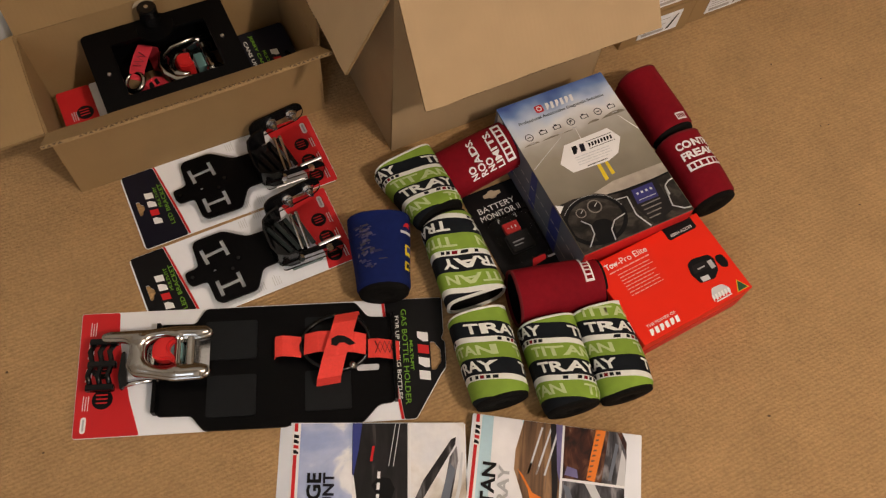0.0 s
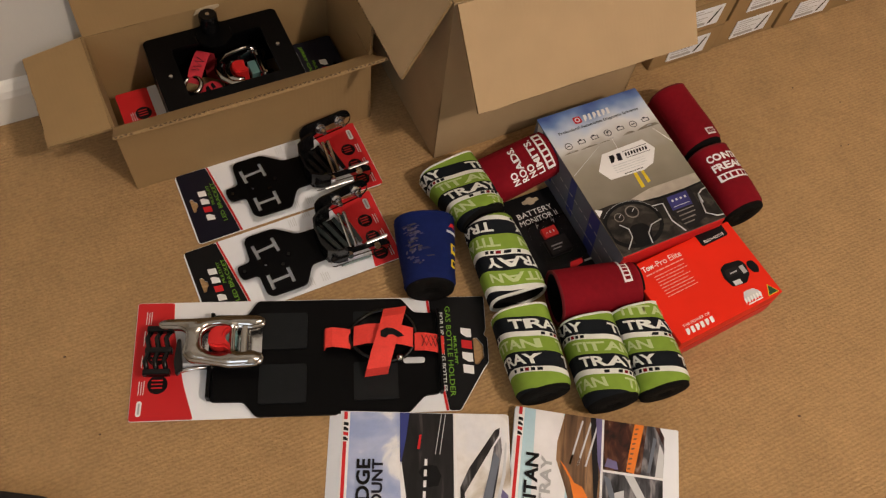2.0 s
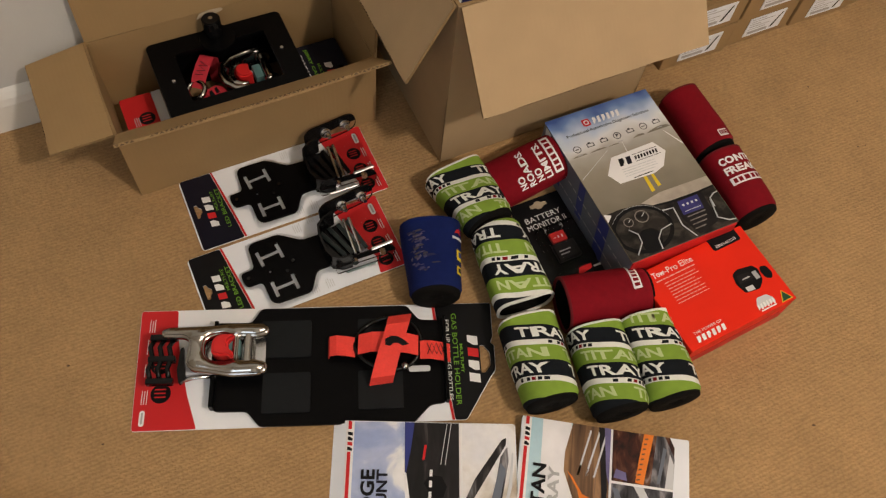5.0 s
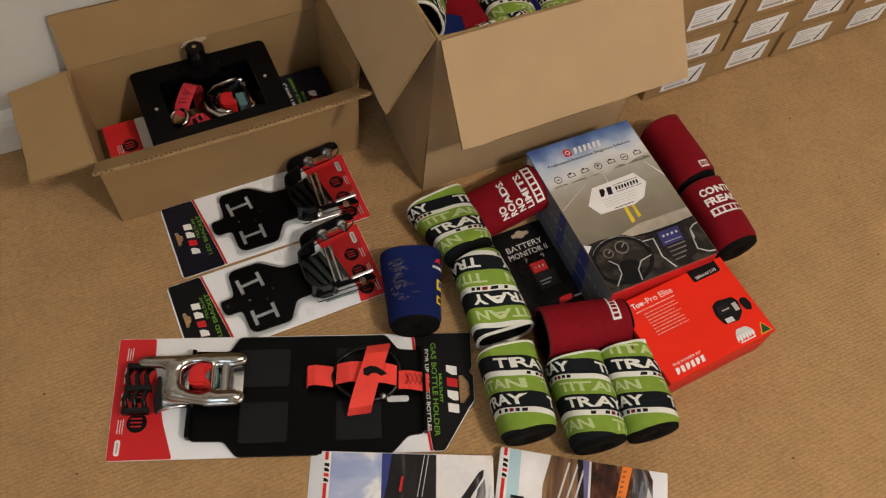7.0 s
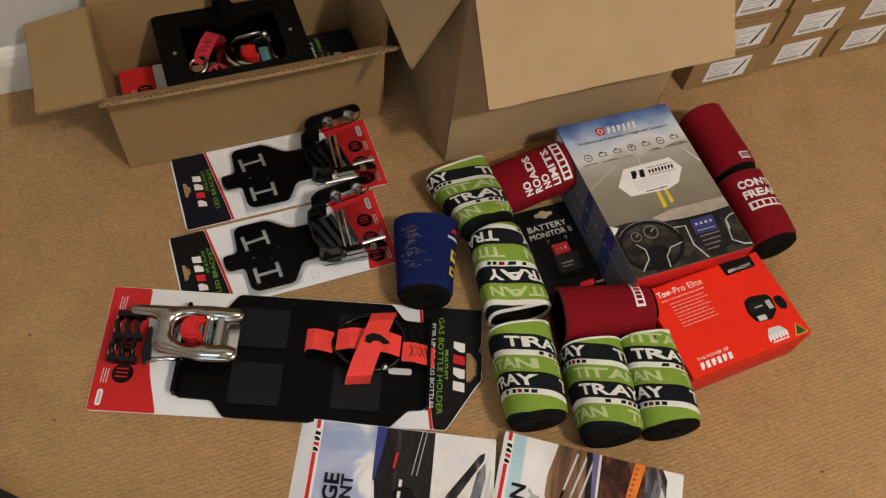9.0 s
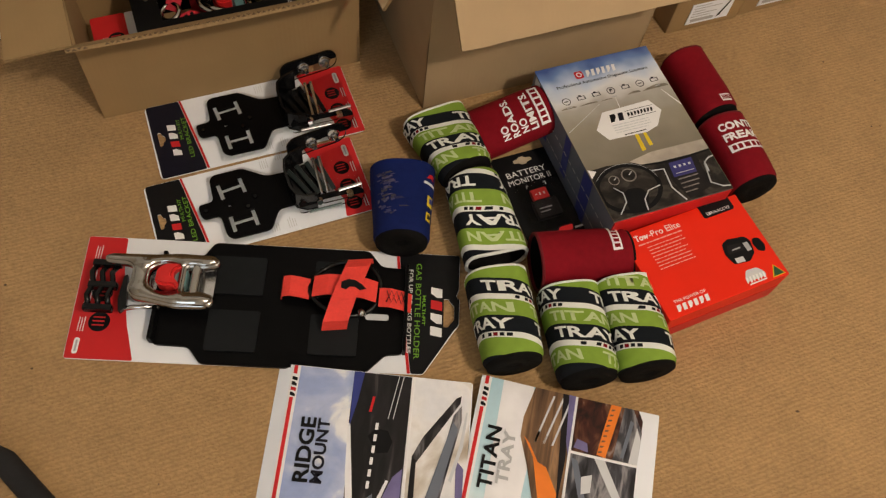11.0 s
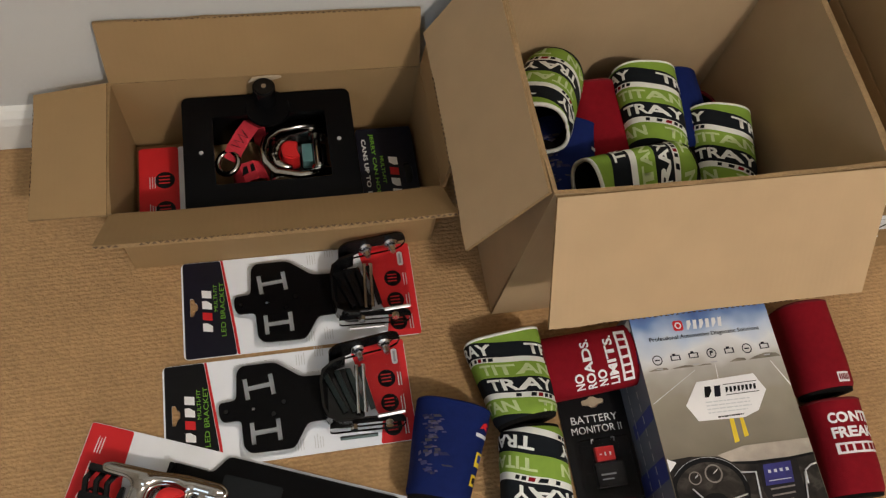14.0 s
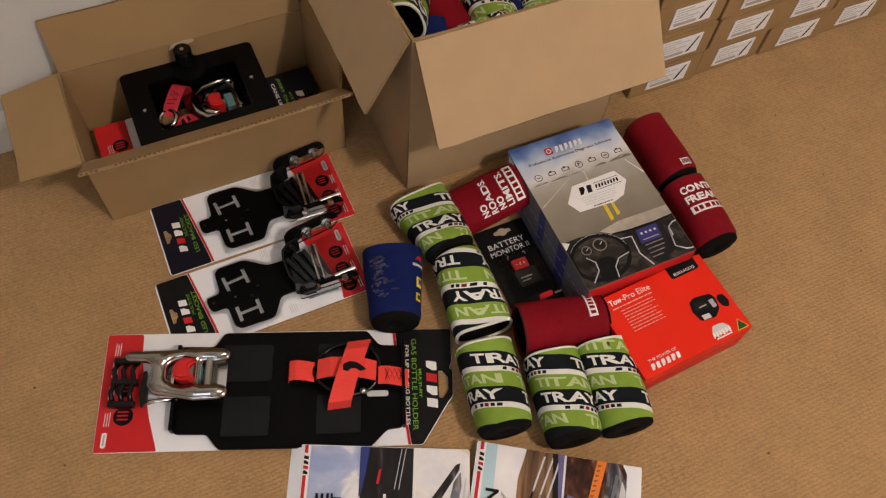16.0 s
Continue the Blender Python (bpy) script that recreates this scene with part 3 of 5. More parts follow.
    if skin == "green":
        step = 0.094 / radius

        def row(words, t0, w, h, mat, shift):
            for k in (-1, 0, 1):
                a = math.pi / 2 + spin + shift + k * step
                if math.sin(a) > -0.5 and abs(a - math.pi / 2) < 2.4:
                    part("lettering", wrap(text_bm(words, w, h, 0.005, 0.03), t0, a, 0.0006), mat, root)

        for k in (-1, 0, 1):
            at, shift = phase + 0.445 * k, (0.0 if k == 0 else step / 2)
            for words, off, w, h, mat in (("TRAY", 0.16, 0.070, 0.0140, NEO_WHITE), ("TITAN", 0.35, 0.074, 0.0132, NEO_PALE)):
                if 0.055 < at + off < 0.945:
                    row(words, at + off, w, h, mat, shift)
            if not 0.02 < at + 0.032 < 0.98:
                continue
            for j in (-1, 0, 1):
                a = math.pi / 2 + spin + shift + j * step - 0.016 / radius
                if math.sin(a) < -0.3:
                    continue
                for x, w, mat in ((-0.0205, 0.006, NEO_BLACK), (-0.009, 0.0062, NEO_BLACK), (-0.0015, 0.0066, NEO_RED), (0.006, 0.0060, NEO_BLACK), (0.0135, 0.0066, NEO_BLACK)):
                    b2 = bmesh.new()
                    b2.faces.new([b2.verts.new((x + u, v, 0)) for u, v in ((-w / 2, -0.0022), (w / 2 - 0.0012, -0.0022), (w / 2, 0.0022), (-w / 2 + 0.0012, 0.0022))])
                    part("mark_block", wrap(b2, at + 0.032, a, 0.0006), mat, root)
    return root, wrap


def on_axis(b, o, roll=0.0):
    """Pose with +y from the base's place to the opening's, in space."""
    b, o = Vector(b), Vector(o)
    y = (o - b).normalized()
    x = y.cross(Vector((0, 0, 1)))
    x = x.normalized() if x.length > 0.05 else Vector((1, 0, 0))
    z = x.cross(y)
    m = Matrix((x, y, z)).transposed().to_4x4()
    m.translation = b
    return m @ pose(0, 0, 0, 0, roll, 0)


def on_floor(bx, by, ox, oy, z=0.0):
    """Pose with +y from the base's place to the opening's."""
    return pose(bx, by, z, 0, 0, math.degrees(math.atan2(oy - by, ox - bx)) - 90)


GREEN_LABEL = "lime, black and white striped neoprene can cooler lying on the carpet"
cooler(on_floor(0.086, 0.700, 0.028, 0.774), 0.100, 0.045, 0.030, 0.037, 0.036, "green", GREEN_LABEL, spin=0.05, crush=0.15)
cooler(on_floor(0.094, 0.690, 0.150, 0.582), 0.115, 0.041, 0.028, 0.036, 0.034, "green", "striped lime and black can cooler with a squashed opening", spin=-1.1, phase=0.02, crush=0.3)
cooler(on_floor(0.190, 0.455, 0.149, 0.560), 0.112, 0.038, 0.033, 0.036, 0.036, "green", GREEN_LABEL, spin=0.95, phase=0.15)
cooler(on_floor(0.278, 0.457, 0.238, 0.565), 0.112, 0.037, 0.032, 0.036, 0.036, "green", GREEN_LABEL, spin=0.0, phase=0.23)
cooler(on_floor(0.3445, 0.483, 0.3015, 0.590), 0.112, 0.036, 0.033, 0.036, 0.036, "green", GREEN_LABEL, spin=1.15, phase=0.12)
blue, wrap = cooler(on_floor(0.027, 0.578, 0.004, 0.681), 0.103, 0.042, 0.033, 0.035, 0.035, "blue", "dark blue printed neoprene can cooler lying on the carpet")
RED_LABEL = "burgundy neoprene can cooler with white print"
red_a, wrap_a = cooler(on_axis((0.174, 0.821, 0.056), (0.086, 0.765, 0.031)), 0.106, 0.038, 0.024, 0.036, 0.026, "red", RED_LABEL + " leaning on the scanner box", rest=-0.025)
red_b, wrap_b = cooler(on_floor(0.303, 0.630, 0.196, 0.592), 0.114, 0.037, 0.035, 0.035, 0.035, "red", RED_LABEL + " lying open-ended on the carpet")
red_c, wrap_c = cooler(on_floor(0.410, 0.886, 0.350, 0.984), 0.107, 0.033, 0.033, 0.034, 0.033, "red", RED_LABEL + " lying behind the scanner box")
red_d, wrap_d = cooler(on_floor(0.466, 0.779, 0.414, 0.874), 0.106, 0.034, 0.033, 0.034, 0.034, "red", "burgundy can cooler with white print and black base on the carpet")


def mark(parent, x, y, z, w, h, turn=0.0, mats=None, ground=None):
    """A maker's mark drawn as plain slanted blocks in its colours, on a bar if a ground is given."""
    mats = mats or (WHITE, RED_CARD, WHITE, WHITE)
    m = pose(x, y, z, 0, 0, turn)
    if ground:
        bm = slab(rounded(-w / 2, w / 2, -h / 2, h / 2, h * 0.08), 0, 0)
        bmesh.ops.transform(bm, verts=bm.verts[:], matrix=m)
        part("mark_ground", bm, ground, parent)
        w, h, m = w * 0.9, h * 0.62, m @ pose(0, 0, 0.0004)
    n = len(mats)
    step, lean = w / n, h * 0.18
    for i, mat in enumerate(mats):
        x0 = -w / 2 + i * step + step * 0.05
        x1 = x0 + step * 0.82
        if i % 2:
            bm = slab([(x0, -h / 2), (x1 - lean, -h / 2), (x1, h / 2), (x0 + lean, h / 2)], 0, 0)
        else:
            bm = slab([(x0, -h / 2), (x1 - lean * 2.2, -h / 2), (x1, h * 0.05), (x1, h / 2), (x0 + lean, h / 2)], 0, 0)
        bmesh.ops.transform(bm, verts=bm.verts[:], matrix=m)
        part("mark_block", bm, mat, parent)


def ring_icon(parent, x, y, z, r, mat, inner):
    """A round pictogram with a few spokes."""
    icon = sheet(disc(x, y, r), z, mat, parent, "pictogram")
    bars([(x - r * 0.6, x + r * 0.5, y + r * k - r * 0.07, y + r * k + r * 0.07) for k in (-0.35, 0.05, 0.45)], z + 0.0003, inner, icon)


def paragraph(parent, x, y, z, w, lines, mat, gap, high, turn=0.0, seed=1):
    rnd = random.Random(seed)
    rects = []
    for i in range(lines):
        px, end = 0.0, w * rnd.uniform(0.7, 1.0)
        while px < end:
            k = rnd.uniform(0.05, 0.16) * w
            rects.append((px, min(px + k, end), -gap * i - high, -gap * i))
            px += k + 0.02 * w
    bars(rects, 0, mat, parent, turn=pose(x, y, z, 0, 0, turn))


# ---- lamp bracket packs ----


def bracket_pack(m, navy):
    root = thing("bracket_pack", m, "black steel lamp bracket on a white and red card", "packaged bracket", "carded lamp brackets")
    slot = smooth_ring(mm([(9, 52), (13, 52), (15, 58), (18, 60), (18, 67), (15, 69), (13, 75), (9, 75)]), 0.002)
    card = part("backing_card", slab(rounded(0, 0.278, 0, 0.121, 0.006), 0.0008, 0.002, [slot]), PAPER, root, "white printed card")
    head = [(0.002, 0.0005), (0.060, 0.0005), (0.057, 0.03), (0.052, 0.07), (0.046, 0.1205), (0.002, 0.1205)]
    part("card_header", slab(smooth_ring(head, 0.003), 0.002, 0.0024, [slot]), NAVY if navy else BLACK, root, "dark printed hanging header")
    sheet([(0.0605, 0.0005), (0.0635, 0.0005), (0.060, 0.035), (0.055, 0.075), (0.049, 0.1205), (0.0465, 0.1205), (0.0525, 0.07), (0.0575, 0.03)], 0.0026, RED_CARD, card, "red_stripe")
    part("red_panel", slab(smooth_ring([(0.236, 0.0004), (0.2775, 0.0004), (0.2775, 0.1206), (0.212, 0.1206), (0.219, 0.09), (0.228, 0.055), (0.241, 0.027)], 0.003), 0.002, 0.0024), RED_CARD, root, "glossy red printed panel")
    mark(card, 0.0285, 0.058, 0.0028, 0.056, 0.011, 90)
    lettering("MULTI-FIT", 0.034, 0.0042, 0.0385, 0.073, 0.0028, LIME, card, 90, bold=0.0)
    lettering("LED BRACKET", 0.068, 0.0056, 0.0462, 0.058, 0.0028, LIME, card, 90, bold=0.0)
    pill = sheet(rounded(0.261, 0.268, 0.091, 0.110, 0.003), 0.0028, WHITE, card, "code_pill")
    bars([(0.2632, 0.2658, 0.094, 0.107)], 0.0031, GREY, pill)
    for y in (0.075, 0.046, 0.018):
        ring_icon(card, 0.252, y, 0.0028, 0.0105, BLACK, RED_CARD)
        paragraph(card, 0.265, y - 0.010, 0.0028, 0.020, 2, WHITE, 0.0032, 0.0012, 90, int(y * 1e4))
    for x in (0.15, 0.172):
        paragraph(card, x, 0.104 if x < 0.16 else 0.112, 0.0028, 0.016, 4, PALE, 0.003, 0.001, 90, 3)
        paragraph(card, x - 0.01, 0.006, 0.0028, 0.016, 4, PALE, 0.003, 0.001, 90, 5)
    plate = smooth_ring(mm([(60, 66), (62, 70), (80, 71), (82, 104), (88, 110), (126, 110), (154, 89), (184, 88), (184, 36), (157, 36), (140, 9), (92, 10), (85, 17), (84, 48), (64, 48), (60, 55)]), 0.006)
    holes = []
    for cx, cy, sk in ((0.106, 0.084, 0.10), (0.110, 0.032, 0.04)):
        h = mm([(-17, -12.5), (-12, -12.5), (-12, -3), (12, -3), (12, -12.5), (17, -12.5), (17, 12.5), (12, 12.5), (12, 3), (-12, 3), (-12, 12.5), (-17, 12.5)])
        holes.append([(cx + x - y * sk, cy + y + x * sk) for x, y in h])
    holes += [disc(0.068, 0.059, 0.0028, 10), disc(0.098, 0.059, 0.002, 10), disc(0.132, 0.062, 0.003, 10)]
    steel = part("mounting_plate", slab(plate, 0.0036, 0.0066, holes), COATED, root, "black powder-coated slotted plate")
    for x, y in ((0.068, 0.059), (0.132, 0.062), (0.12, 0.05)):
        bm = bmesh.new()
        cyl(bm, 0.0032, 0.0026, 0.0022, pose(x, y, 0.0065), 12)
        part("rivet", bm, GLOSSY_BLACK, steel)
    rim = slab(smooth_ring(mm([(57, 46), (80, 42), (80, 4), (143, 4), (160, 30), (270, 6), (270, 112), (188, 94), (156, 94), (128, 115), (78, 113), (76, 74), (57, 74)]), 0.008), 0.0027, 0.0032)
    # upright arms of the bracket, joined by a web
    web = ribbon([(0.205, 0.094, 0.025), (0.190, 0.090, 0.025), (0.180, 0.083, 0.024), (0.177, 0.072, 0.023), (0.177, 0.044, 0.021), (0.181, 0.033, 0.020), (0.192, 0.027, 0.020), (0.205, 0.026, 0.020)], 0.034, (0.0, 0.0, 1.0), 0.003)
    part("bracket_web", web, GLOSSY_BLACK, root)
    arm = slab(smooth_ring(mm([(174, 0), (190, 6), (246, 6), (256, 10), (260, 18), (258, 29), (250, 33), (186, 33), (176, 26)]), 0.005), 0.0, 0.0030, [disc(0.209, 0.019, 0.004, 12), rounded(0.232, 0.250, 0.0165, 0.0225, 0.003)])
    bmesh.ops.transform(arm, verts=arm.verts[:], matrix=pose(0.014, 0.076, 0.012, 66, 0, 7))
    part("bracket_arm", arm, GLOSSY_BLACK, root)
    for x in (0.209, 0.240):
        bm = bmesh.new()
        place = pose(0.014, 0.076, 0.012, 66, 0, 7) @ pose(x, 0.019, 0)
        cyl(bm, 0.0080, 0.0080, 0.0014, place @ pose(0, 0, 0.0030), 20)
        cyl(bm, 0.0072, 0.0056, 0.0016, place @ pose(0, 0, 0.0044), 20)
        cyl(bm, 0.0058, 0.0058, 0.0048, place @ pose(0, 0, 0.0060), 6)
        for k in range(5):
            cyl(bm, 0.0034, 0.0030, 0.0016, place @ pose(0, 0, 0.0108 + 0.0017 * k), 12)
        part("flange_bolt", bm, ZINC, root, "bright zinc-plated bolt")
    low = slab(smooth_ring(mm([(180, 0), (262, 0), (266, 6), (266, 15), (258, 20), (190, 20), (180, 14)]), 0.005), 0.0, 0.0030, [rounded(0.21, 0.246, 0.007, 0.013, 0.003)])
    bmesh.ops.transform(low, verts=low.verts[:], matrix=pose(0, 0.026, 0.008, 58, 0, -2))
    part("bracket_arm", low, GLOSSY_BLACK, root)
    bm = bmesh.new()
    box(bm, 0.190, 0.232, 0.0, 0.003, 0.0, 0.008, pose(0, 0.012, 0.020, 24, 0, -1), bevel=0.001)
    part("clamp_strip", bm, STEEL_DARK if navy else GREEN_GREY, root, "bright steel clamp strip")
    bm = bmesh.new()
    box(bm, 0.234, 0.266, 0.0, 0.004, 0.0, 0.005, pose(0, 0.014, 0.023, 20, 0, 3), bevel=0.001)
    part("clamp_strip", bm, STEEL_DARK, root, "bright steel clamp strip")
    for x in (0.206, 0.246):
        bm = bmesh.new()
        cyl(bm, 0.0045, 0.0045, 0.006, pose(x, 0.020, 0.028, 75, 0, 0), 6)
        part("clamp_nut", bm, ZINC, root)
    part("slat_backing", slab(smooth_ring(mm([(180, 34), (222, 32), (217, 60), (211, 92), (184, 90)]), 0.004), 0.0068, 0.0082), GLOSSY_BLACK, root)
    for i in range(4):
        bm = bmesh.new()
        x = 0.188 + 0.012 * i
        box(bm, -0.003, 0.003, -0.026, 0.026, 0, 0.004, pose(x + 0.003, 0.064, 0.010 + 0.001 * i, 0, -14, 22 - 4 * i), bevel=0.001)
        part("support_slat", bm, SLAT_GREEN if not navy else GLOSSY_BLACK, root)
    for x in (0.214, 0.222):
        bm = bmesh.new()
        cyl(bm, 0.0025, 0.0025, 0.056, pose(x, 0.036, 0.014, -88, 0, -4), 10)
        part("long_screw", bm, ZINC, root)
    part("blister_flange", rim, GLASSY, root, "clear plastic blister edge")
    return root


bracket_pack(pose(-0.2995, 0.607, 0.0005, 0, 0, 32.3), True)
bracket_pack(pose(-0.252, 0.4875, 0.0005, 0, 0, 32.6), False)

# ---- gas bottle holder pack ----


def holder_pack():
    root = thing("bottle_holder_pack", pose(-0.3165, 0.349, 0.002, 0, 0, 10.9), "black bottle holder with red ratchet strap on a long printed card", "packaged holder")
    slot = smooth_ring(mm([(437, 62), (443, 62), (445, 66), (450, 72), (450, 90), (445, 96), (443, 100), (437, 100)]), 0.002)
    outer = smooth_ring(mm([(0, 0), (414, 0), (450, 57), (456, 64), (457, 100), (452, 104), (456, 112), (457, 162), (-5, 161)]), 0.004)
    card = part("backing_card", slab(outer, 0.0, 0.0014, [slot]), PAPER, root, "white printed card")
    part("red_panel", slab(smooth_ring(mm([(0.5, 0.5), (78, 0.5), (63, 45), (52, 90), (44, 128), (42, 160.5), (-4.4, 160.5)]), 0.003), 0.0014, 0.0018), RED_CARD, root, "glossy red printed panel")
    part("card_header", slab(smooth_ring(mm([(399, 0.5), (413.5, 0.5), (449.5, 58), (455.5, 65), (456.5, 100), (451.5, 104), (455.5, 112), (456.5, 161.5), (380, 161.5), (384, 115), (391, 60)]), 0.003), 0.0014, 0.0018, [slot]), BLACK, root, "black printed hanging header")
    sheet(mm([(395, 0.5), (398.5, 0.5), (390.5, 60), (383.5, 115), (379.5, 161), (376, 161), (380, 115), (387, 60)]), 0.0022, RED_CARD, card, "red_stripe")
    lettering("GAS BOTTLE HOLDER", 0.128, 0.0068, 0.405, 0.083, 0.0024, LIME, card, -90, bold=0.0)
    lettering("FOR UP TO 4KG BOTTLES", 0.112, 0.0050, 0.3955, 0.082, 0.0024, WHITE, card, -90, bold=0.01)
    lettering("MULTI-FIT", 0.040, 0.0040, 0.4125, 0.083, 0.0024, LIME, card, -90)
    mark(card, 0.428, 0.081, 0.0024, 0.070, 0.014, -90)
    pill = sheet(rounded(0.008, 0.0145, 0.006, 0.026, 0.003), 0.0022, WHITE, card, "code_pill")
    bars([(0.0102, 0.0125, 0.009, 0.023)], 0.0025, GREY, pill)
    for x, y in ((0.031, 0.047), (0.027, 0.085)):
        ring_icon(card, x, y, 0.0022, 0.0125, BLACK, RED_CARD)
    for y in (0.034, 0.07, 0.10, 0.13):
        paragraph(card, 0.008, y, 0.0022, 0.022, 3, WHITE, 0.003, 0.0011, 90, int(y * 1e4))
    outline = smooth_ring(mm([(151, 158), (342, 158), (358, 137), (394, 135), (388, 22), (368, 20), (347, -2), (155, -1), (139, 19), (98, 20), (92, 68), (95, 139), (139, 138)]), 0.005)
    plate = part("holder_plate", slab(outline, 0.004, 0.0075), COATED, root, "black powder-coated steel plate")
    for x0, x1 in ((0.0935, 0.0985), (0.388, 0.392)):
        bm = bmesh.new()
        box(bm, x0, x1, 0.022, 0.137, 0.004, 0.020, bevel=0.0015)
        part("folded_lip", bm, COATED, plate)
    for x0, x1, y0, y1 in ((0.152, 0.217, 0.088, 0.139), (0.157, 0.217, 0.015, 0.067), (0.277, 0.334, 0.016, 0.067), (0.277, 0.334, 0.090, 0.139)):
        part("rubber_pad", slab(rounded(x0, x1, y0, y1, 0.003), 0.0075, 0.0100), RUBBER_PAD, plate, "dark grey rubber pad")
    # ratchet buckle
    frame_ring = smooth_ring(mm([(34, 111), (32, 118), (40, 122), (90, 123), (120, 126), (158, 125), (166, 119), (164, 112), (148, 108), (128, 110), (128, 76), (148, 78), (164, 73), (165, 63), (156, 58), (120, 57), (95, 62), (72, 66), (64, 76), (66, 86), (67, 92), (67, 105), (60, 110)]), 0.005)
    inner = smooth_ring(mm([(87, 84), (98, 76), (118, 76), (121, 84), (121, 106), (112, 111), (98, 111), (86, 104)]), 0.006)
    bm = slab(frame_ring, 0.024, 0.037, [inner])
    es = [e for e in bm.edges if len(e.link_faces) == 2 and abs(e.calc_face_angle(0)) > 1.2]
    bmesh.ops.bevel(bm, geom=es, offset=0.0026, segments=3, affect="EDGES")
    part("buckle_handle", bm, METAL, root, "polished steel ratchet handle", smooth=True)
    bm = slab(smooth_ring(mm([(76, 74), (128, 66), (160, 66), (160, 118), (128, 118), (80, 112)]), 0.004), 0.012, 0.016)
    part("buckle_base", bm, ZINC, root)
    for y in (0.064, 0.117):
        bm = bmesh.new()
        cyl(bm, 0.010, 0.010, 0.005, pose(0.150, y, 0.028, 90, 0, 0), 24)
        part("ratchet_wheel", bm, METAL, root)
    bm = bmesh.new()
    cyl(bm, 0.0058, 0.0058, 0.052, pose(0.140, 0.117, 0.030, 90, 0, 0), 20)
    part("spindle", bm, METAL, root)
    bm = slab(smooth_ring(mm([(96, 84), (108, 80), (116, 82), (122, 76), (124, 84), (116, 92), (116, 100), (124, 106), (120, 110), (104, 110), (96, 102)]), 0.005), 0.024, 0.042)
    bmesh.ops.bevel(bm, geom=[e for e in bm.edges if len(e.link_faces) == 2 and e.calc_face_angle(0) > 1.0], offset=0.003, segments=2, affect="EDGES")
    part("release_lever", bm, RED_SIDE, root, "red plastic release lever")
    bm = bmesh.new()
    box(bm, 0.114, 0.130, 0.084, 0.106, 0.018, 0.032, bevel=0.003)
    part("pawl", bm, TEAL, root)
    # black ribbed end grip
    grip = thing("end_grip", Matrix.Identity(4), "", "")
    grip.parent = root
    for i in range(3):
        bm = tube([(0.022 + 0.0115 * i, 0.112 - 0.001 * i, 0.022), (0.0185 + 0.0115 * i, 0.10, 0.026), (0.022 + 0.0115 * i, 0.085, 0.024), (0.0185 + 0.0115 * i, 0.070, 0.026), (0.022 + 0.0115 * i, 0.056, 0.022)], 0.0034)
        part("grip_rod", bm, GLOSSY_BLACK, grip)
    for y in (0.113, 0.084, 0.055):
        bm = bmesh.new()
        box(bm, 0.017, 0.050, y - 0.004, y + 0.004, 0.018, 0.028, bevel=0.002)
        part("grip_bar", bm, GLOSSY_BLACK, grip)
    bm = slab(smooth_ring(mm([(54, 100), (58, 102), (60, 84), (64, 60), (56, 52), (52, 70)]), 0.003), 0.014, 0.020)
    part("hook_plate", bm, GLOSSY_BLACK, root)
    part("end_pin", tube([(0.055, 0.058, 0.016), (0.075, 0.062, 0.016), (0.100, 0.064, 0.016)], 0.003), ZINC, root)
    # strap
    bm = ribbon([(0.240, 0.097, 0.011), (0.242, 0.097, 0.020), (0.250, 0.097, 0.023), (0.262, 0.096, 0.022), (0.273, 0.095, 0.019)], 0.027, (0, 1, 0))
    part("strap", bm, RED_STRAP, root, "red woven webbing strap")
    bm = ribbon([(0.278, 0.096, 0.026), (0.295, 0.097, 0.032), (0.318, 0.096, 0.034), (0.340, 0.094, 0.032), (0.354, 0.092, 0.027)], 0.027, (0.05, 1, 0))
    part("strap", bm, RED_STRAP, root)
    bm = ribbon([(0.333, 0.136, 0.014), (0.332, 0.133, 0.030), (0.329, 0.118, 0.040), (0.323, 0.098, 0.042), (0.315, 0.074, 0.039), (0.308, 0.052, 0.028), (0.306, 0.048, 0.012)], 0.030, (1, 0.12, 0))
    part("strap", bm, RED_STRAP, root)
    bm = ribbon([(0.357, 0.089, 0.020), (0.370, 0.088, 0.022), (0.384, 0.087, 0.018), (0.396, 0.087, 0.010)], 0.025, (0.03, 1, 0))
    tail = part("strap", bm, RED_STRAP, root)
    part("stitching", tube([(0.366, 0.096, 0.0255), (0.372, 0.081, 0.0255), (0.378, 0.096, 0.0245), (0.384, 0.081, 0.0225), (0.389, 0.095, 0.0195)], 0.0006, seg=5), BLACK, tail)
    part("stitching", tube([(0.366, 0.081, 0.0255), (0.372, 0.096, 0.0255), (0.378, 0.081, 0.0245), (0.384, 0.096, 0.0225), (0.389, 0.082, 0.0195)], 0.0006, seg=5), BLACK, tail)
    sheet(mm([(312, 96), (320, 100), (328, 99), (336, 94), (342, 88), (334, 86), (328, 90), (322, 90), (318, 86), (312, 88)]), 0.0435, BLACK, tail, "strap_print")
    pts = [(0.316 + 0.043 * math.cos(a), 0.100 + 0.036 * math.sin(a), 0.018 + 0.006 * math.sin(2 * a)) for a in [2 * math.pi * i / 28 for i in range(28)]]
    part("ring", tube(pts, 0.0032, closed=True), GLOSSY_BLACK, root, "black coated steel ring")
    bm = bmesh.new()
    bmesh.ops.create_uvsphere(bm, u_segments=14, v_segments=8, radius=0.006)
    bmesh.ops.translate(bm, verts=bm.verts[:], vec=(0.337, 0.070, 0.014))
    part("ring_stud", bm, METAL, root, smooth=True)
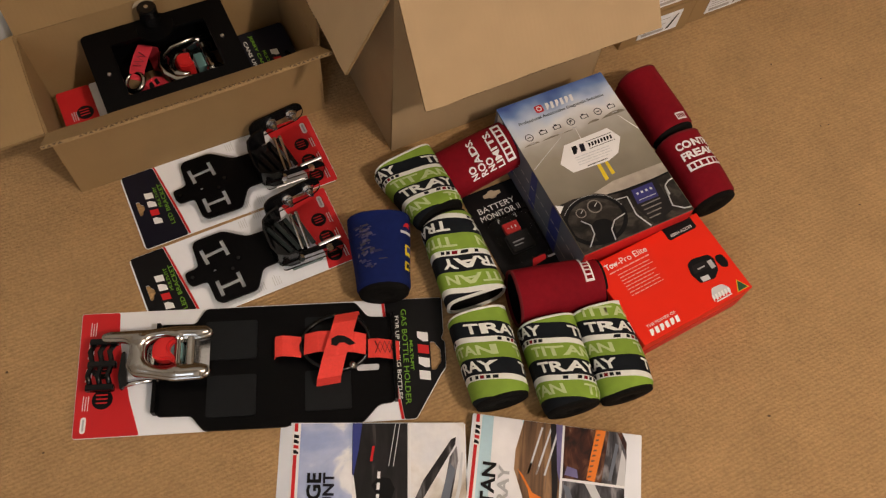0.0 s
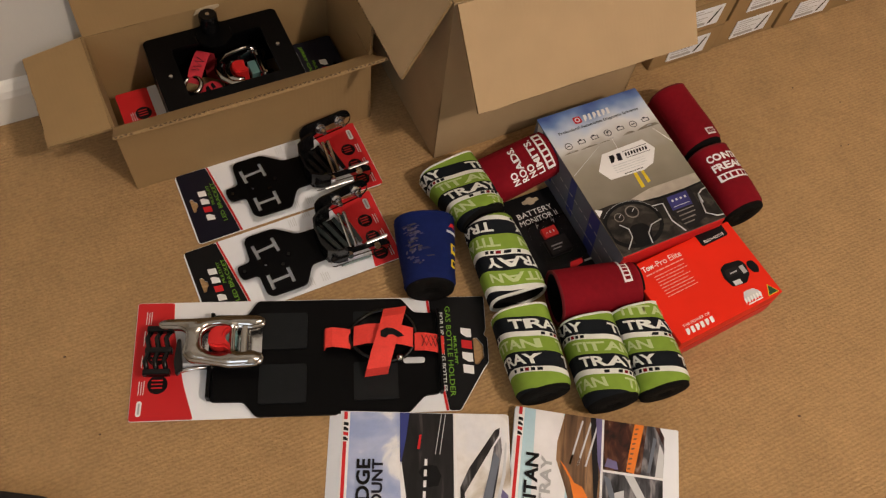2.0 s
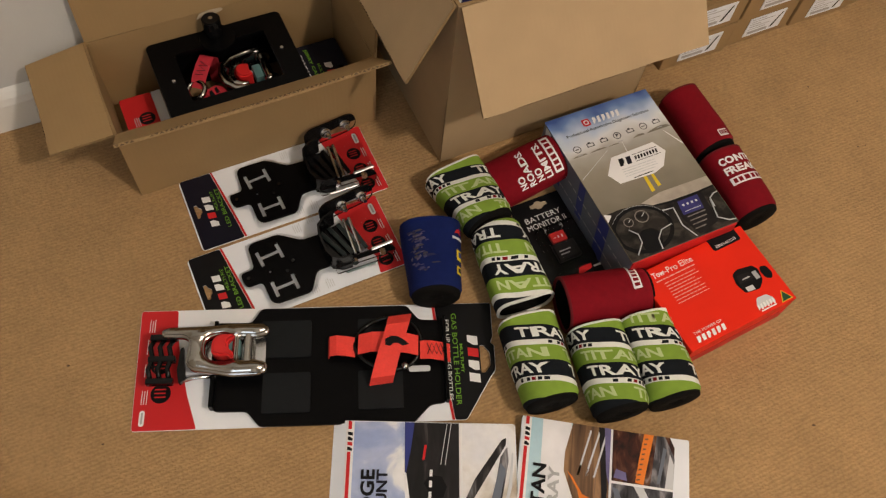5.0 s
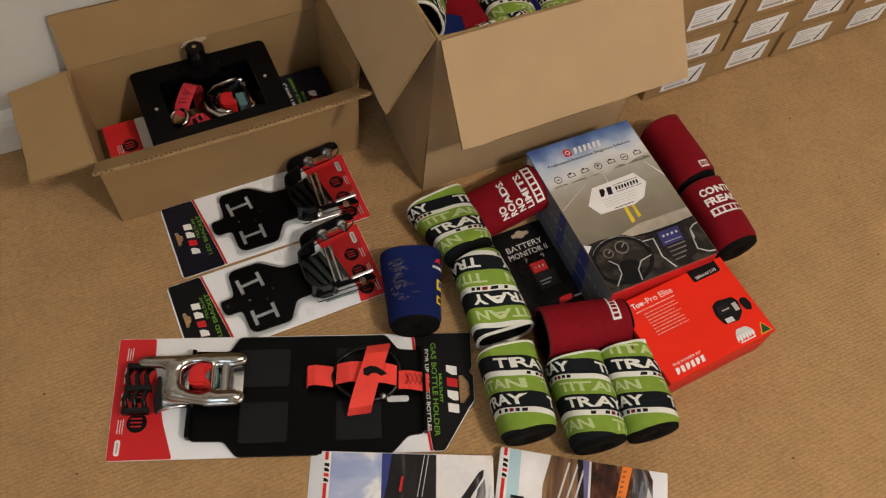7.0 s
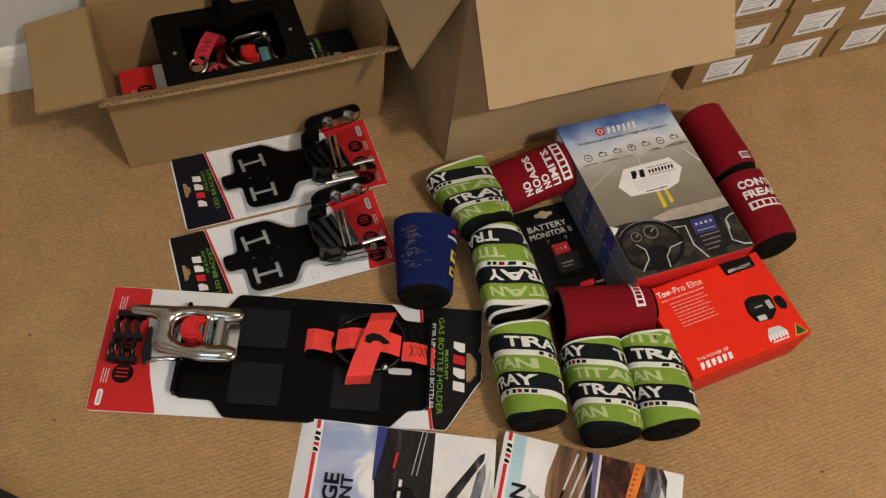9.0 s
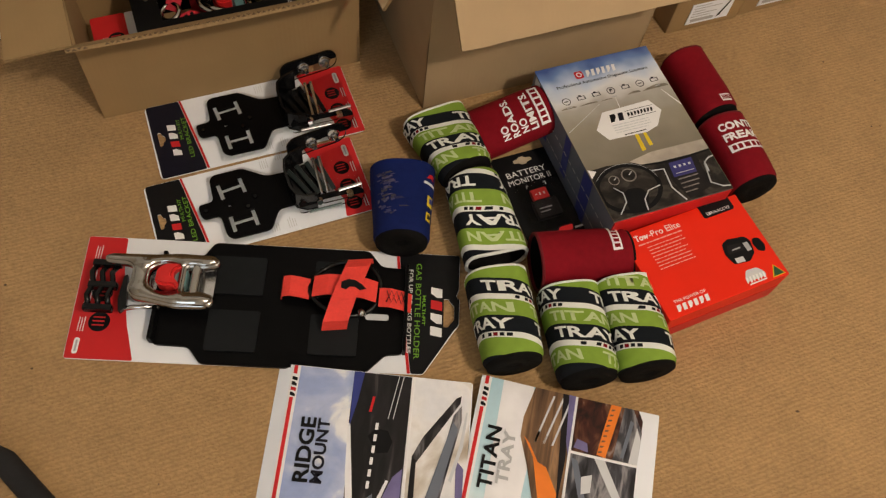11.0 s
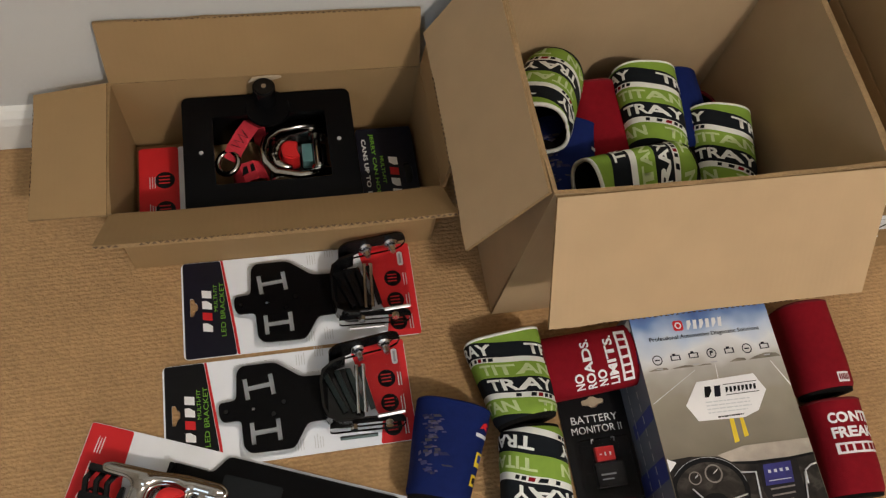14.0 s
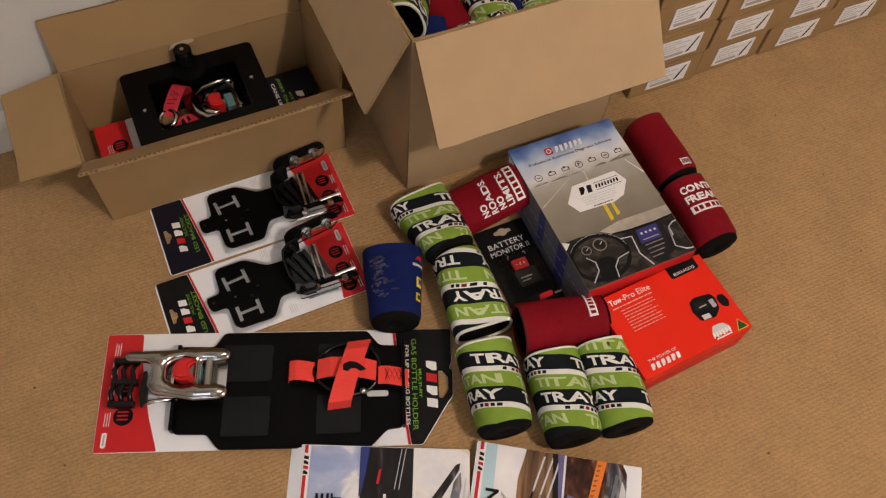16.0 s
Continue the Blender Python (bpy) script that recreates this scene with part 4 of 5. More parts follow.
    part("slot_insert", slab(rounded(0.342, 0.370, 0.064, 0.072, 0.003), 0.0078, 0.0082), PALE, plate)
    return root


holder_pack()

# ---- brochures ----


def brochure(m, label, first_one):
    """A stack of brochures; only the far half comes into view, but each sheet is whole."""
    root = thing("brochure_stack", m, label, "brochure", "stacked brochures")
    rnd = random.Random(3 if first_one else 8)
    W, H, n = 0.21, 0.297, 9
    curl = 0.0 if first_one else 0.010
    for i in range(n):
        dx, dy, z = (-0.016 * (1 - i / (n - 1)) if first_one else rnd.uniform(-0.002, 0.001)), rnd.uniform(-0.003, 0.001), 0.0004 + 0.0016 * i
        bm = bmesh.new()
        nx = 12
        rows = []
        for y in (0.0, H * 0.5, H * 0.9, H):
            row = []
            for k in range(nx + 1):
                t = k / nx
                lift = curl * (i + 3) / n * max(0.0, t - 0.45) ** 2 * (0.4 + y / H)
                row.append((t * W + dx, y + dy, z + lift))
            rows.append(row)
        top = [[bm.verts.new((x, y, zz + 0.0013)) for x, y, zz in r] for r in rows]
        low = [[bm.verts.new(p) for p in r] for r in rows]
        for a, c in zip(range(3), range(1, 4)):
            for k in range(nx):
                bm.faces.new((top[a][k], top[a][k + 1], top[c][k + 1], top[c][k]))
                bm.faces.new((low[a][k + 1], low[a][k], low[c][k], low[c][k + 1]))
        ringed = [(0, k) for k in range(nx + 1)] + [(r, nx) for r in range(1, 4)] + [(3, k) for k in range(nx - 1, -1, -1)] + [(r, 0) for r in (2, 1)]
        for p, q in zip(ringed, ringed[1:] + ringed[:1]):
            bm.faces.new((top[p[0]][p[1]], low[p[0]][p[1]], low[q[0]][q[1]], top[q[0]][q[1]]))
        bmesh.ops.recalc_face_normals(bm, faces=bm.faces[:])
        leaf = part("brochure_leaf", bm, PAPER, root)
    def cover(pts, mat, up=0, label=""):
        """A printed area of the top leaf, bent with it."""
        bm = slab(mm(pts), 0, 0)
        x = 0.02
        while x < W:
            bmesh.ops.bisect_plane(bm, geom=bm.verts[:] + bm.edges[:] + bm.faces[:], plane_co=(x, 0, 0), plane_no=(1, 0, 0))
            x += 0.02
        for v in bm.verts:
            t = v.co.x / W
            v.co.z = 0.0146 + 0.0004 * up + curl * (n + 2) / n * max(0.0, t - 0.45) ** 2 * (0.4 + v.co.y / H)
        return part("cover_print", bm, mat, leaf, label)
    z = 0.0162
    if first_one:
        cover([(10, 1), (72, 1), (72, 296), (10, 296)], SKY_PHOTO, 0, "pale blue sky photograph")
        cover([(71, 1), (139, 1), (139, 296), (71, 296)], DARK_PHOTO, 1, "dark photograph of a vehicle rack")
        cover([(71, 1), (88, 1), (80, 120), (77, 180), (73, 230), (72, 296), (71, 296)], SKY_PHOTO, 2)
        cover([(72, 296), (84, 296), (80, 262), (74, 230)], BLUE, 3)
        cover([(72, 235), (75, 234), (84, 175), (92, 120), (100, 60), (94, 60), (84, 120), (76, 180)], CLOUD, 3)
        cover([(103, 90), (138, 150), (138, 190), (128, 180), (112, 140)], VIOLET, 2)
        cover([(100, 110), (112, 140), (108, 160), (96, 150)], BLUEGREY, 3)
        cover([(112, 140), (124, 175), (121, 176), (108, 142)], CLOUD, 3)
        for k in range(6):
            cover([(100 + k * 0.6, 165 + 13 * k), (103.5 + k * 0.6, 165 + 13 * k), (103.8 + k * 0.6, 173 + 13 * k), (100.3 + k * 0.6, 173 + 13 * k)], CLOUD, 4)
        cover([(96, 222), (104, 232), (118, 230), (124, 218), (120, 206), (108, 204)], BLACK, 3)
        for x0, x1 in ((116, 124), (121.5, 129)):
            cover([(x0, 244), (x0 + 0.9, 244), (x1 + 0.9, 295), (x1, 295)], PALE, 4)
        cover([(94, 250), (97, 250), (99.5, 268), (96.5, 268)], RED_CARD, 4)
        cover([(139.5, 1), (143, 1), (143, 296), (139.5, 296)], WHITE, 2)
        cover([(143, 1), (209, 1), (209, 296), (143, 296)], HAZE_PHOTO, 1, "cloudy sky photograph with a black roof tray")
        cover([(147, 205), (151, 196), (197, 270), (198, 279), (192, 276), (178, 256), (158, 228)], DARK_PHOTO, 2)
        cover([(147, 205), (152, 200), (154, 100), (150, 60), (146, 120)], CHARCOAL, 3)
        cover([(160, 100), (168, 100), (200, 250), (199, 268), (190, 255), (176, 190)], STEEL_PHOTO, 2)
        cover([(165, 160), (176, 150), (196, 240), (190, 248)], BLUEGREY, 3)
        cover([(196, 205), (205, 196), (206, 120), (198, 150)], VIOLET, 3)
        cover([(192, 180), (203, 220), (206, 260), (204, 260), (199, 222), (189, 182)], PALE, 4)
        words = (("RIDGE", 30, 0.072, 0.017, 201, BLACK), ("MOUNT", 47, 0.072, 0.0135, 201, NAVY))
    else:
        cover([(8, 1), (110, 1), (110, 300), (8, 300)][:2] + [(110, 296), (8, 296)], CYAN_PHOTO, 0, "pale blue photograph of a vehicle tray")
        cover([(28, 60), (62, 90), (70, 250), (60, 296), (24, 296)], CLOUD, 1)
        cover([(62, 296), (80, 296), (110, 296), (110, 80), (96, 60), (84, 150), (66, 205), (54, 235), (54, 258)], BRONZE_PHOTO, 2, "bronze photographed tray")
        cover([(58, 236), (72, 214), (84, 170), (92, 150), (92, 120), (104, 130), (104, 180), (86, 210)], ORANGE, 3)
        cover([(66, 228), (78, 210), (92, 205), (88, 240), (70, 246)], BRONZE_PHOTO, 4)
        for x0, x1 in ((70, 84), (80, 95), (90, 104)):
            cover([(x0, 232), (x0 + 2.4, 232), (x1 + 2.4, 290), (x1, 290)], PALE, 4)
        cover([(95, 296), (102, 296), (108, 220), (105, 160), (100, 230)], CHARCOAL, 4)
        cover([(102, 296), (110, 296), (110, 225), (106, 240)], VIOLET, 5)
        cover([(110.5, 1), (113, 1), (113, 296), (110.5, 296)], WHITE, 3)
        cover([(113, 232), (188, 232), (190, 284), (184, 296), (113, 296)], MAROON_PHOTO, 2, "dark photograph with orange strap")
        cover([(142, 234), (152, 232), (164, 296), (152, 296), (146, 262)], ORANGE, 3)
        for k in range(9):
            cover([(143 + k * 1.2, 236 + 6.5 * k), (147 + k * 1.2, 237 + 6.5 * k), (147.6 + k * 1.2, 239 + 6.5 * k), (143.6 + k * 1.2, 238.4 + 6.5 * k)], BROWN, 4)
        cover([(160, 232), (188, 232), (190, 270), (178, 296), (168, 296)], STEEL_PHOTO, 3)
        cover([(168, 236), (172, 236), (180, 280), (176, 282)], BLUEGREY, 4)
        cover([(178, 232), (188, 232), (189, 262), (184, 275)], PALE, 4)
        cover([(115, 236), (132, 234), (130, 244), (118, 247)], VIOLET, 4)
        cover([(113, 1), (188, 1), (188, 229), (113, 229)], STEEL_PHOTO, 2, "dark photograph of rack fittings")
        cover([(140, 229), (152, 229), (186, 170), (187, 150), (170, 180)], PALE, 3)
        cover([(114, 225), (122, 222), (146, 150), (138, 150)], BLUEGREY, 3)
        cover([(128, 205), (140, 210), (140, 190), (130, 186)], PALE, 4)
        cover([(113, 229.5), (188, 229.5), (188, 232), (113, 232)], WHITE, 3)
        words = (("TITAN", 25, 0.072, 0.0165, 203, BLACK), ("TRAY", 43, 0.062, 0.0135, 207, GREY))
    cover([(0.4, 1), (10, 1), (10, 296), (0.4, 296)], WHITE, 2)
    cover([(2.6, 1), (6.8, 1), (6.8, 258), (2.6, 258)], RED_CARD, 3, "red spine stripe")
    cover([(2.6, 286), (6.8, 286), (6.8, 296), (2.6, 296)], RED_CARD, 3)
    mark(leaf, 0.0055, 0.271, z, 0.025, 0.006, 90, (BLACK, RED_CARD, BLACK, BLACK))
    for w, x, lw, lh, y, mat in words:
        lettering(w, lw, lh, x / 1000 - 0.001, y / 1000 - 0.0, z + 0.0004, mat, leaf, 90, bold=0.03)
    return root


brochure(pose(-0.0202, 0.1056, 0.0, 0, 0, 7.5), "stack of glossy rack brochures with blue sky cover on the carpet", True)
brochure(pose(0.1575, 0.144, 0.0, 0, 0, -0.5), "stack of glossy tray brochures with curling corner on the carpet", False)

# ---- scanner box ----


def photo_material():
    """Sky over a grey road, as printed on the lid: blended along the lid's length."""
    mat = material("printed_landscape", (0.5, 0.5, 0.5), 0.3, spread=0.1, scale=25, coat=0.25)
    nt = mat.node_tree
    co = nt.nodes.new("ShaderNodeTexCoord")
    sep = nt.nodes.new("ShaderNodeSeparateXYZ")
    nt.links.new(co.outputs["Object"], sep.inputs[0])
    warp = nt.nodes.new("ShaderNodeTexNoise")
    warp.inputs["Scale"].default_value = 22
    nt.links.new(co.outputs["Object"], warp.inputs["Vector"])
    mad = nt.nodes.new("ShaderNodeMath")
    mad.operation = "MULTIPLY_ADD"
    mad.inputs[1].default_value = 0.05
    nt.links.new(warp.outputs["Fac"], mad.inputs[0])
    nt.links.new(sep.outputs["Y"], mad.inputs[2])
    mp = nt.nodes.new("ShaderNodeMapRange")
    mp.inputs["From Min"].default_value, mp.inputs["From Max"].default_value = 0.025, 0.285
    nt.links.new(mad.outputs[0], mp.inputs["Value"])
    ramp = nt.nodes.new("ShaderNodeValToRGB")
    stops = ((0.0, (0.10, 0.085, 0.06)), (0.35, (0.20, 0.175, 0.13)), (0.58, (0.30, 0.27, 0.21)), (0.70, (0.42, 0.40, 0.36)),
             (0.745, (0.62, 0.62, 0.60)), (0.80, (0.72, 0.74, 0.76)), (0.87, (0.50, 0.60, 0.74)), (0.94, (0.14, 0.24, 0.48)), (1.0, (0.05, 0.10, 0.30)))
    el = ramp.color_ramp.elements
    while len(el) < len(stops):
        el.new(0.5)
    for e, (p, c) in zip(el, stops):
        e.position, e.color = p, (*c, 1)
    nt.links.new(mp.outputs["Result"], ramp.inputs["Fac"])
    nt.links.new(ramp.outputs["Color"], nt.nodes["Mix"].inputs["A"])
    return mat


HILL = material("hazy_hill_print", (0.20, 0.18, 0.14), 0.4, spread=0.5, scale=120)
DASH_TOP = material("dashboard_top_print", (0.42, 0.37, 0.31), 0.4, spread=0.3, scale=60)
DIM = material("dim_trim_print", (0.22, 0.20, 0.18), 0.4, spread=0.4, scale=90)


def scanner_box():
    W, L, H = 0.175, 0.260, 0.095
    root = thing("scanner_box", pose(0.275, 0.643, 0.0, 0, 0, 32.0) @ Matrix.Diagonal((0.977, 0.95, 0.88, 1.0)), "grey-blue scanner box with a printed road and dashboard lid", "product box")
    bm = bmesh.new()
    box(bm, 0.0008, W - 0.0008, 0.0008, L - 0.0008, 0.0, H - 0.0006, bevel=0.0012)
    body = part("box_body", bm, BLUEGREY, root)
    lid = part("printed_lid", slab(rounded(0, W, 0, L, 0.001), H - 0.0008, H), photo_material(), root, "printed lid with sky, road and dashboard")
    bm = bmesh.new()
    box(bm, 0.002, W - 0.002, -0.0012, 0.0006, 0.001, H - 0.003)
    part("end_panel", bm, RED_SIDE, root, "dark red end panel")
    side = pose(0, 0, 0, 90, 0, -90)
    # the long side: white and blue slanted bands
    for y0, y1, z0, z1, mat in ((0.05, 0.075, 0.0, H, BLUE), (0.118, 0.135, 0.02, H, BLUE), (0.185, 0.20, 0.02, H, BLUE), (0.225, 0.24, 0.0, H, PALE)):
        b2 = bmesh.new()
        b2.faces.new([b2.verts.new(p) for p in ((-0.0006, y0, z0), (-0.0006, y1, z0), (-0.0006, y1 + 0.012, z1 - 0.002), (-0.0006, y0 + 0.012, z1 - 0.002))])
        part("side_band", b2, mat, body)
    rects = []
    for k in range(16):
        y = 0.012 + 0.0148 * k
        rects.append((y, y + 0.009, 0.060, 0.0625))
        rects.append((y, y + 0.011, 0.030, 0.032))
    bars([(-y1, -y0, z0, z1) for y0, y1, z0, z1 in rects], 0.0009, GREY, body, turn=side)
    z = H + 0.0006
    sheet(rounded(0.051, 0.0635, 0.2295, 0.2425, 0.003), z, RED_CARD, lid, "maker_badge")
    part("badge_ring", slab(disc(0.0572, 0.236, 0.0042), z + 0.0004, z + 0.0004, [disc(0.0572, 0.236, 0.0026, 12)]), WHITE, lid)
    mark(lid, 0.091, 0.2355, z, 0.048, 0.0115, 0, (WHITE, WHITE, WHITE, WHITE, WHITE, WHITE))
    lettering("Professional Automotive Diagnostic Solutions", 0.140, 0.0066, 0.0875, 0.2215, z, NAVY, lid, bold=0.012)
    # far hills and lane lines
    for k, (x, w, h) in enumerate(((6, 26, 2.5), (34, 30, 2.0), (66, 20, 1.2), (108, 22, 3.0), (132, 42, 4.5))):
        sheet(smooth_ring(mm([(x, 184), (x + w, 184), (x + w * 0.9, 184 + h), (x + w * 0.55, 184 + h * 1.4), (x + w * 0.2, 184 + h * 0.7)]), 0.002), z - 0.0003, HILL, lid, "hill_print")
    sheet(mm([(1.5, 146), (3.4, 146), (64, 180), (63, 180)]), z, PALE, lid, "lane_line")
    sheet(mm([(174, 146), (174.4, 149.5), (159, 180), (158.2, 180)]), z, WHITE, lid, "lane_line")
    sheet(mm([(87.5, 166), (88.4, 166), (89.6, 184), (89.2, 184)]), z, WHITE, lid, "lane_line")
    sheet(mm([(85.2, 90), (91.4, 91), (92.4, 122), (87.4, 122)]), z, YELLOW, lid, "lane_line")
    sheet(mm([(98.5, 95), (104.3, 96), (103.7, 122), (99.7, 122)]), z, YELLOW, lid, "lane_line")
    octa = sheet(mm([(40, 139), (60, 165), (132, 167), (142, 146), (125, 123), (106, 117), (50, 119.5)]), z + 0.0004, WHITE, lid, "sign_print", "white eight-sided sign print")
    mark(octa, 0.0765, 0.1515, z + 0.0008, 0.024, 0.013, -2, (BLACK, NAVY))
    mark(octa, 0.1115, 0.1515, z + 0.0008, 0.040, 0.0065, 0, (BLACK,) * 8)
    bars([(0.091, 0.133, 0.1575, 0.1583), (0.091, 0.133, 0.1450, 0.1458)], z + 0.0008, BLACK, octa)
    paragraph(octa, 0.064, 0.1405, z + 0.0008, 0.058, 4, PALE, 0.0042, 0.0014, -1, 6)
    paragraph(octa, 0.074, 0.1220, z + 0.0008, 0.038, 1, BLACK, 0.004, 0.0016, 0, 9)
    for i in range(7):
        x, y = 0.0208 + 0.0227 * i, 0.1965 + 0.0003 * i
        if i in (0, 3, 5):
            part("pictogram", slab(disc(x, y, 0.0062), z, z, [disc(x, y, 0.0050, 16)]), NAVY, lid)
            bars([(x - 0.003, x + 0.003, y - 0.0008, y + 0.0008)] if i != 3 else [(x - 0.002, x - 0.0008, y - 0.003, y + 0.003), (x - 0.002, x + 0.0022, y + 0.0002, y + 0.003)], z, NAVY, lid, "pictogram")
        else:
            bars([(x - 0.006, x + 0.006, y - 0.003, y - 0.002), (x - 0.006, x - 0.0045, y - 0.003, y + 0.003), (x + 0.0045, x + 0.006, y - 0.003, y + 0.003), (x - 0.006, x + 0.006, y + 0.0025, y + 0.0035), (x - 0.003, x + 0.001, y + 0.0035, y + 0.0055)], z, NAVY, lid, "pictogram")
        if i in (0, 2, 3, 6):
            bars([(x - 0.004, x + 0.004, y - 0.0115, y - 0.0100)], z, GREY, lid)
    # dashboard: pale top, dark cabin, wheel, screen and console
    sheet(mm([(0.8, 0.8), (0.8, 81), (28, 82), (58, 78), (100, 66), (152, 66), (174, 68), (174, 0.8)]), z, CABIN_PHOTO, lid, "dashboard_print", "dark printed car dashboard")
    z2 = z + 0.0004
    sheet(mm([(60, 79), (94, 85.5), (174, 84), (174, 67.5), (144, 66), (101, 67), (74, 70)]), z2, DASH_TOP, lid, "dash_top", "pale beige printed dashboard top")
    sheet(mm([(74, 70), (101, 67), (144, 66), (174, 67.5), (174, 65), (144, 63), (100, 63.5), (78, 67)]), z2 + 0.0003, BLACK, lid, "dash_shadow")
    sheet(mm([(0.8, 83), (11, 77.5), (0.8, 68)]), z2, WHITE, lid, "mirror_print")
    sheet(mm([(105, 65), (152, 64), (149, 12), (112, 3), (102, 32)]), z2, CHARCOAL, lid, "console_frame")
    sheet(mm([(109.5, 61.5), (143.5, 61.7), (140.3, 38), (106.2, 38.5)]), z2 + 0.0004, SCREEN, lid, "screen_print", "blue navigation screen print")
    bars([(0.113 + 0.0072 * k, 0.1165 + 0.0072 * k, 0.0515, 0.055) for k in range(4)] + [(0.111, 0.138, 0.0425, 0.0435)], z2 + 0.0008, PALE, lid)
    for w0, y0 in ((30, 33), (28, 26), (24, 19), (18, 12)):
        sheet(mm([(110, y0), (110 + w0, y0 + 0.5), (110 + w0, y0 + 2.4), (110, y0 + 1.9)]), z2 + 0.0004, DIM, lid, "console_key")
    turned = [2 * math.pi * i / 40 for i in range(40)]
    rim = [(0.041 + 0.0455 * math.cos(a), 0.041 + 0.0385 * math.sin(a)) for a in turned]
    hole = [(0.041 + 0.0395 * math.cos(a), 0.041 + 0.0325 * math.sin(a)) for a in turned]
    rim = [(max(0.001, x), max(0.001, y)) for x, y in rim]
    hole = [(max(0.0035, x), max(0.0035, y)) for x, y in hole]
    part("steering_wheel_print", slab(rim, z2 + 0.0008, z2 + 0.0008, [hole]), BLACK, lid)
    part("wheel_glint", tube([(x * 0.985 + 0.0006, y * 0.985 + 0.0006, z2 + 0.0006) for x, y in rim if y > 0.046 and x > 0.004], 0.0004, seg=4), PALE, lid)
    for cx, cy, r in ((0.050, 0.060, 0.0105), (0.0275, 0.058, 0.0075)):
        part("gauge_print", slab(disc(cx, cy, r), z2, z2, [disc(cx, cy, r * 0.82, 18)]), DIM, lid)
        part("gauge_needle", tube([(cx, cy, z2), (cx + r * 0.55, cy + r * 0.4, z2)], 0.0005, seg=4), PALE, lid)
    sheet(smooth_ring(mm([(28, 4), (52, 4), (62, 26), (54, 38), (36, 40), (26, 28)]), 0.006), z2 + 0.001, BLACK, lid, "wheel_hub_print")
    for pts in (((21, 47), (30, 36), (28, 22), (13, 7)), ((82, 33), (64, 30), (53, 19), (50, 3))):
        part("wheel_spoke_print", tube([(x / 1000, y / 1000, z2 + 0.0012) for x, y in pts], 0.0009, seg=4), PALE, lid)
    for pts in (((156, 34), (157.5, 49), (166, 54), (173, 55)), ((156, 47), (150, 17), (163, 7), (173, 5)), ((82, 57), (99, 55), (96, 25), (106, 2))):
        part("trim_line", tube([(x / 1000, y / 1000, z2 + 0.0006) for x, y in pts], 0.0011, seg=4), PALE, lid)
    return root


scanner_box()

# ---- red controller box ----


BLUSH = material("pale_pink_print", (0.80, 0.36, 0.32), 0.5, spread=0.05)


def controller_box():
    W, L, H = 0.175, 0.124, 0.060
    root = thing("controller_box", pose(0.3605, 0.5405, 0.0, 0, 0, 35.4), "bright red retail box with white print, beside the coolers", "product box")
    bm = bmesh.new()
    box(bm, 0, W, 0, L, 0, H, bevel=0.0015)
    body = part("box_body", bm, RED_BOX, root)
    # Deeper red strip paints the shade over the front side's lower half.
    bm = bmesh.new()
    box(bm, 0.002, W - 0.002, -0.0006, 0.0, 0.0015, 0.030)
    part("side_shade", bm, RED_SIDE, root)
    z = H + 0.0005
    lettering("Tow", 0.019, 0.0085, 0.0245, 0.1115, z, WHITE, body, bold=0.03)
    lettering("-Pro Elite", 0.046, 0.0085, 0.0575, 0.1115, z, WHITE, body, bold=0.0)
    paragraph(body, 0.0155, 0.1030, z, 0.064, 1, BLUSH, 0.004, 0.0018, 0, 2)
    paragraph(body, 0.0245, 0.0965, z, 0.060, 8, BLUSH, 0.0046, 0.0012, 0, 12)
    tab = sheet(mm([(116, 123.4), (116, 108), (118, 105.5), (160, 105.5), (162.5, 108), (162.5, 123.4)]), z, BLACK, body, "black_tab")
    bm = bmesh.new()
    box(bm, 0.116, 0.1625, L - 0.002, L + 0.0006, H - 0.02, H + 0.0003)
    part("tab_fold", bm, BLACK, body)
    lettering("EBRH-ACCV3", 0.034, 0.0042, 0.139, 0.1105, z + 0.0004, WHITE, tab, bold=0.01)
    dev = sheet(smooth_ring(mm([(112, 52), (116, 66), (126, 70), (150, 66), (154, 58), (150, 42), (138, 33), (116, 36)]), 0.003), z, BLACK, body, "device_print", "printed black controller")
    sheet(smooth_ring(mm([(154, 54), (158, 60), (167, 58), (169, 46), (164, 38), (156, 42)]), 0.003), z, BLACK, body, "device_print")
    sheet(mm([(116, 50), (120, 62), (140, 60), (140, 50)]), z + 0.0004, CHARCOAL, dev)
    sheet(mm([(120, 36), (120, 43), (132, 42), (132, 35)]), z + 0.0004, PALE, dev)
    bars([(0.124, 0.136, 0.053, 0.055), (0.142, 0.149, 0.046, 0.058)], z + 0.0006, GREY, dev)
    sheet(smooth_ring(mm([(118, 15), (124, 24), (140, 23), (146, 15), (146, 9), (118, 9)]), 0.003), z, PALE, body, "vehicle_mark")
    mark(body, 0.131, 0.011, z + 0.0004, 0.030, 0.008, 0, (WHITE,) * 6)
    bars([(0.119, 0.144, 0.0045, 0.0062)], z, WHITE, body)
    tri = sheet(mm([(152, 3), (171, 3), (161.5, 19)]), z, YELLOW, body, "triangle_badge")
    sheet(mm([(154, 4), (169, 4), (161.5, 17)]), z + 0.0004, material("dark_green_print", (0.01, 0.07, 0.03), 0.5), tri)
    lettering("THE POWER OF", 0.045, 0.0038, 0.039, 0.0195, z, WHITE, body, bold=0.0)
    mark(body, 0.039, 0.0105, z, 0.048, 0.0085, 0, (WHITE,) * 6)
    return root


controller_box()

# ---- battery monitor pack ----


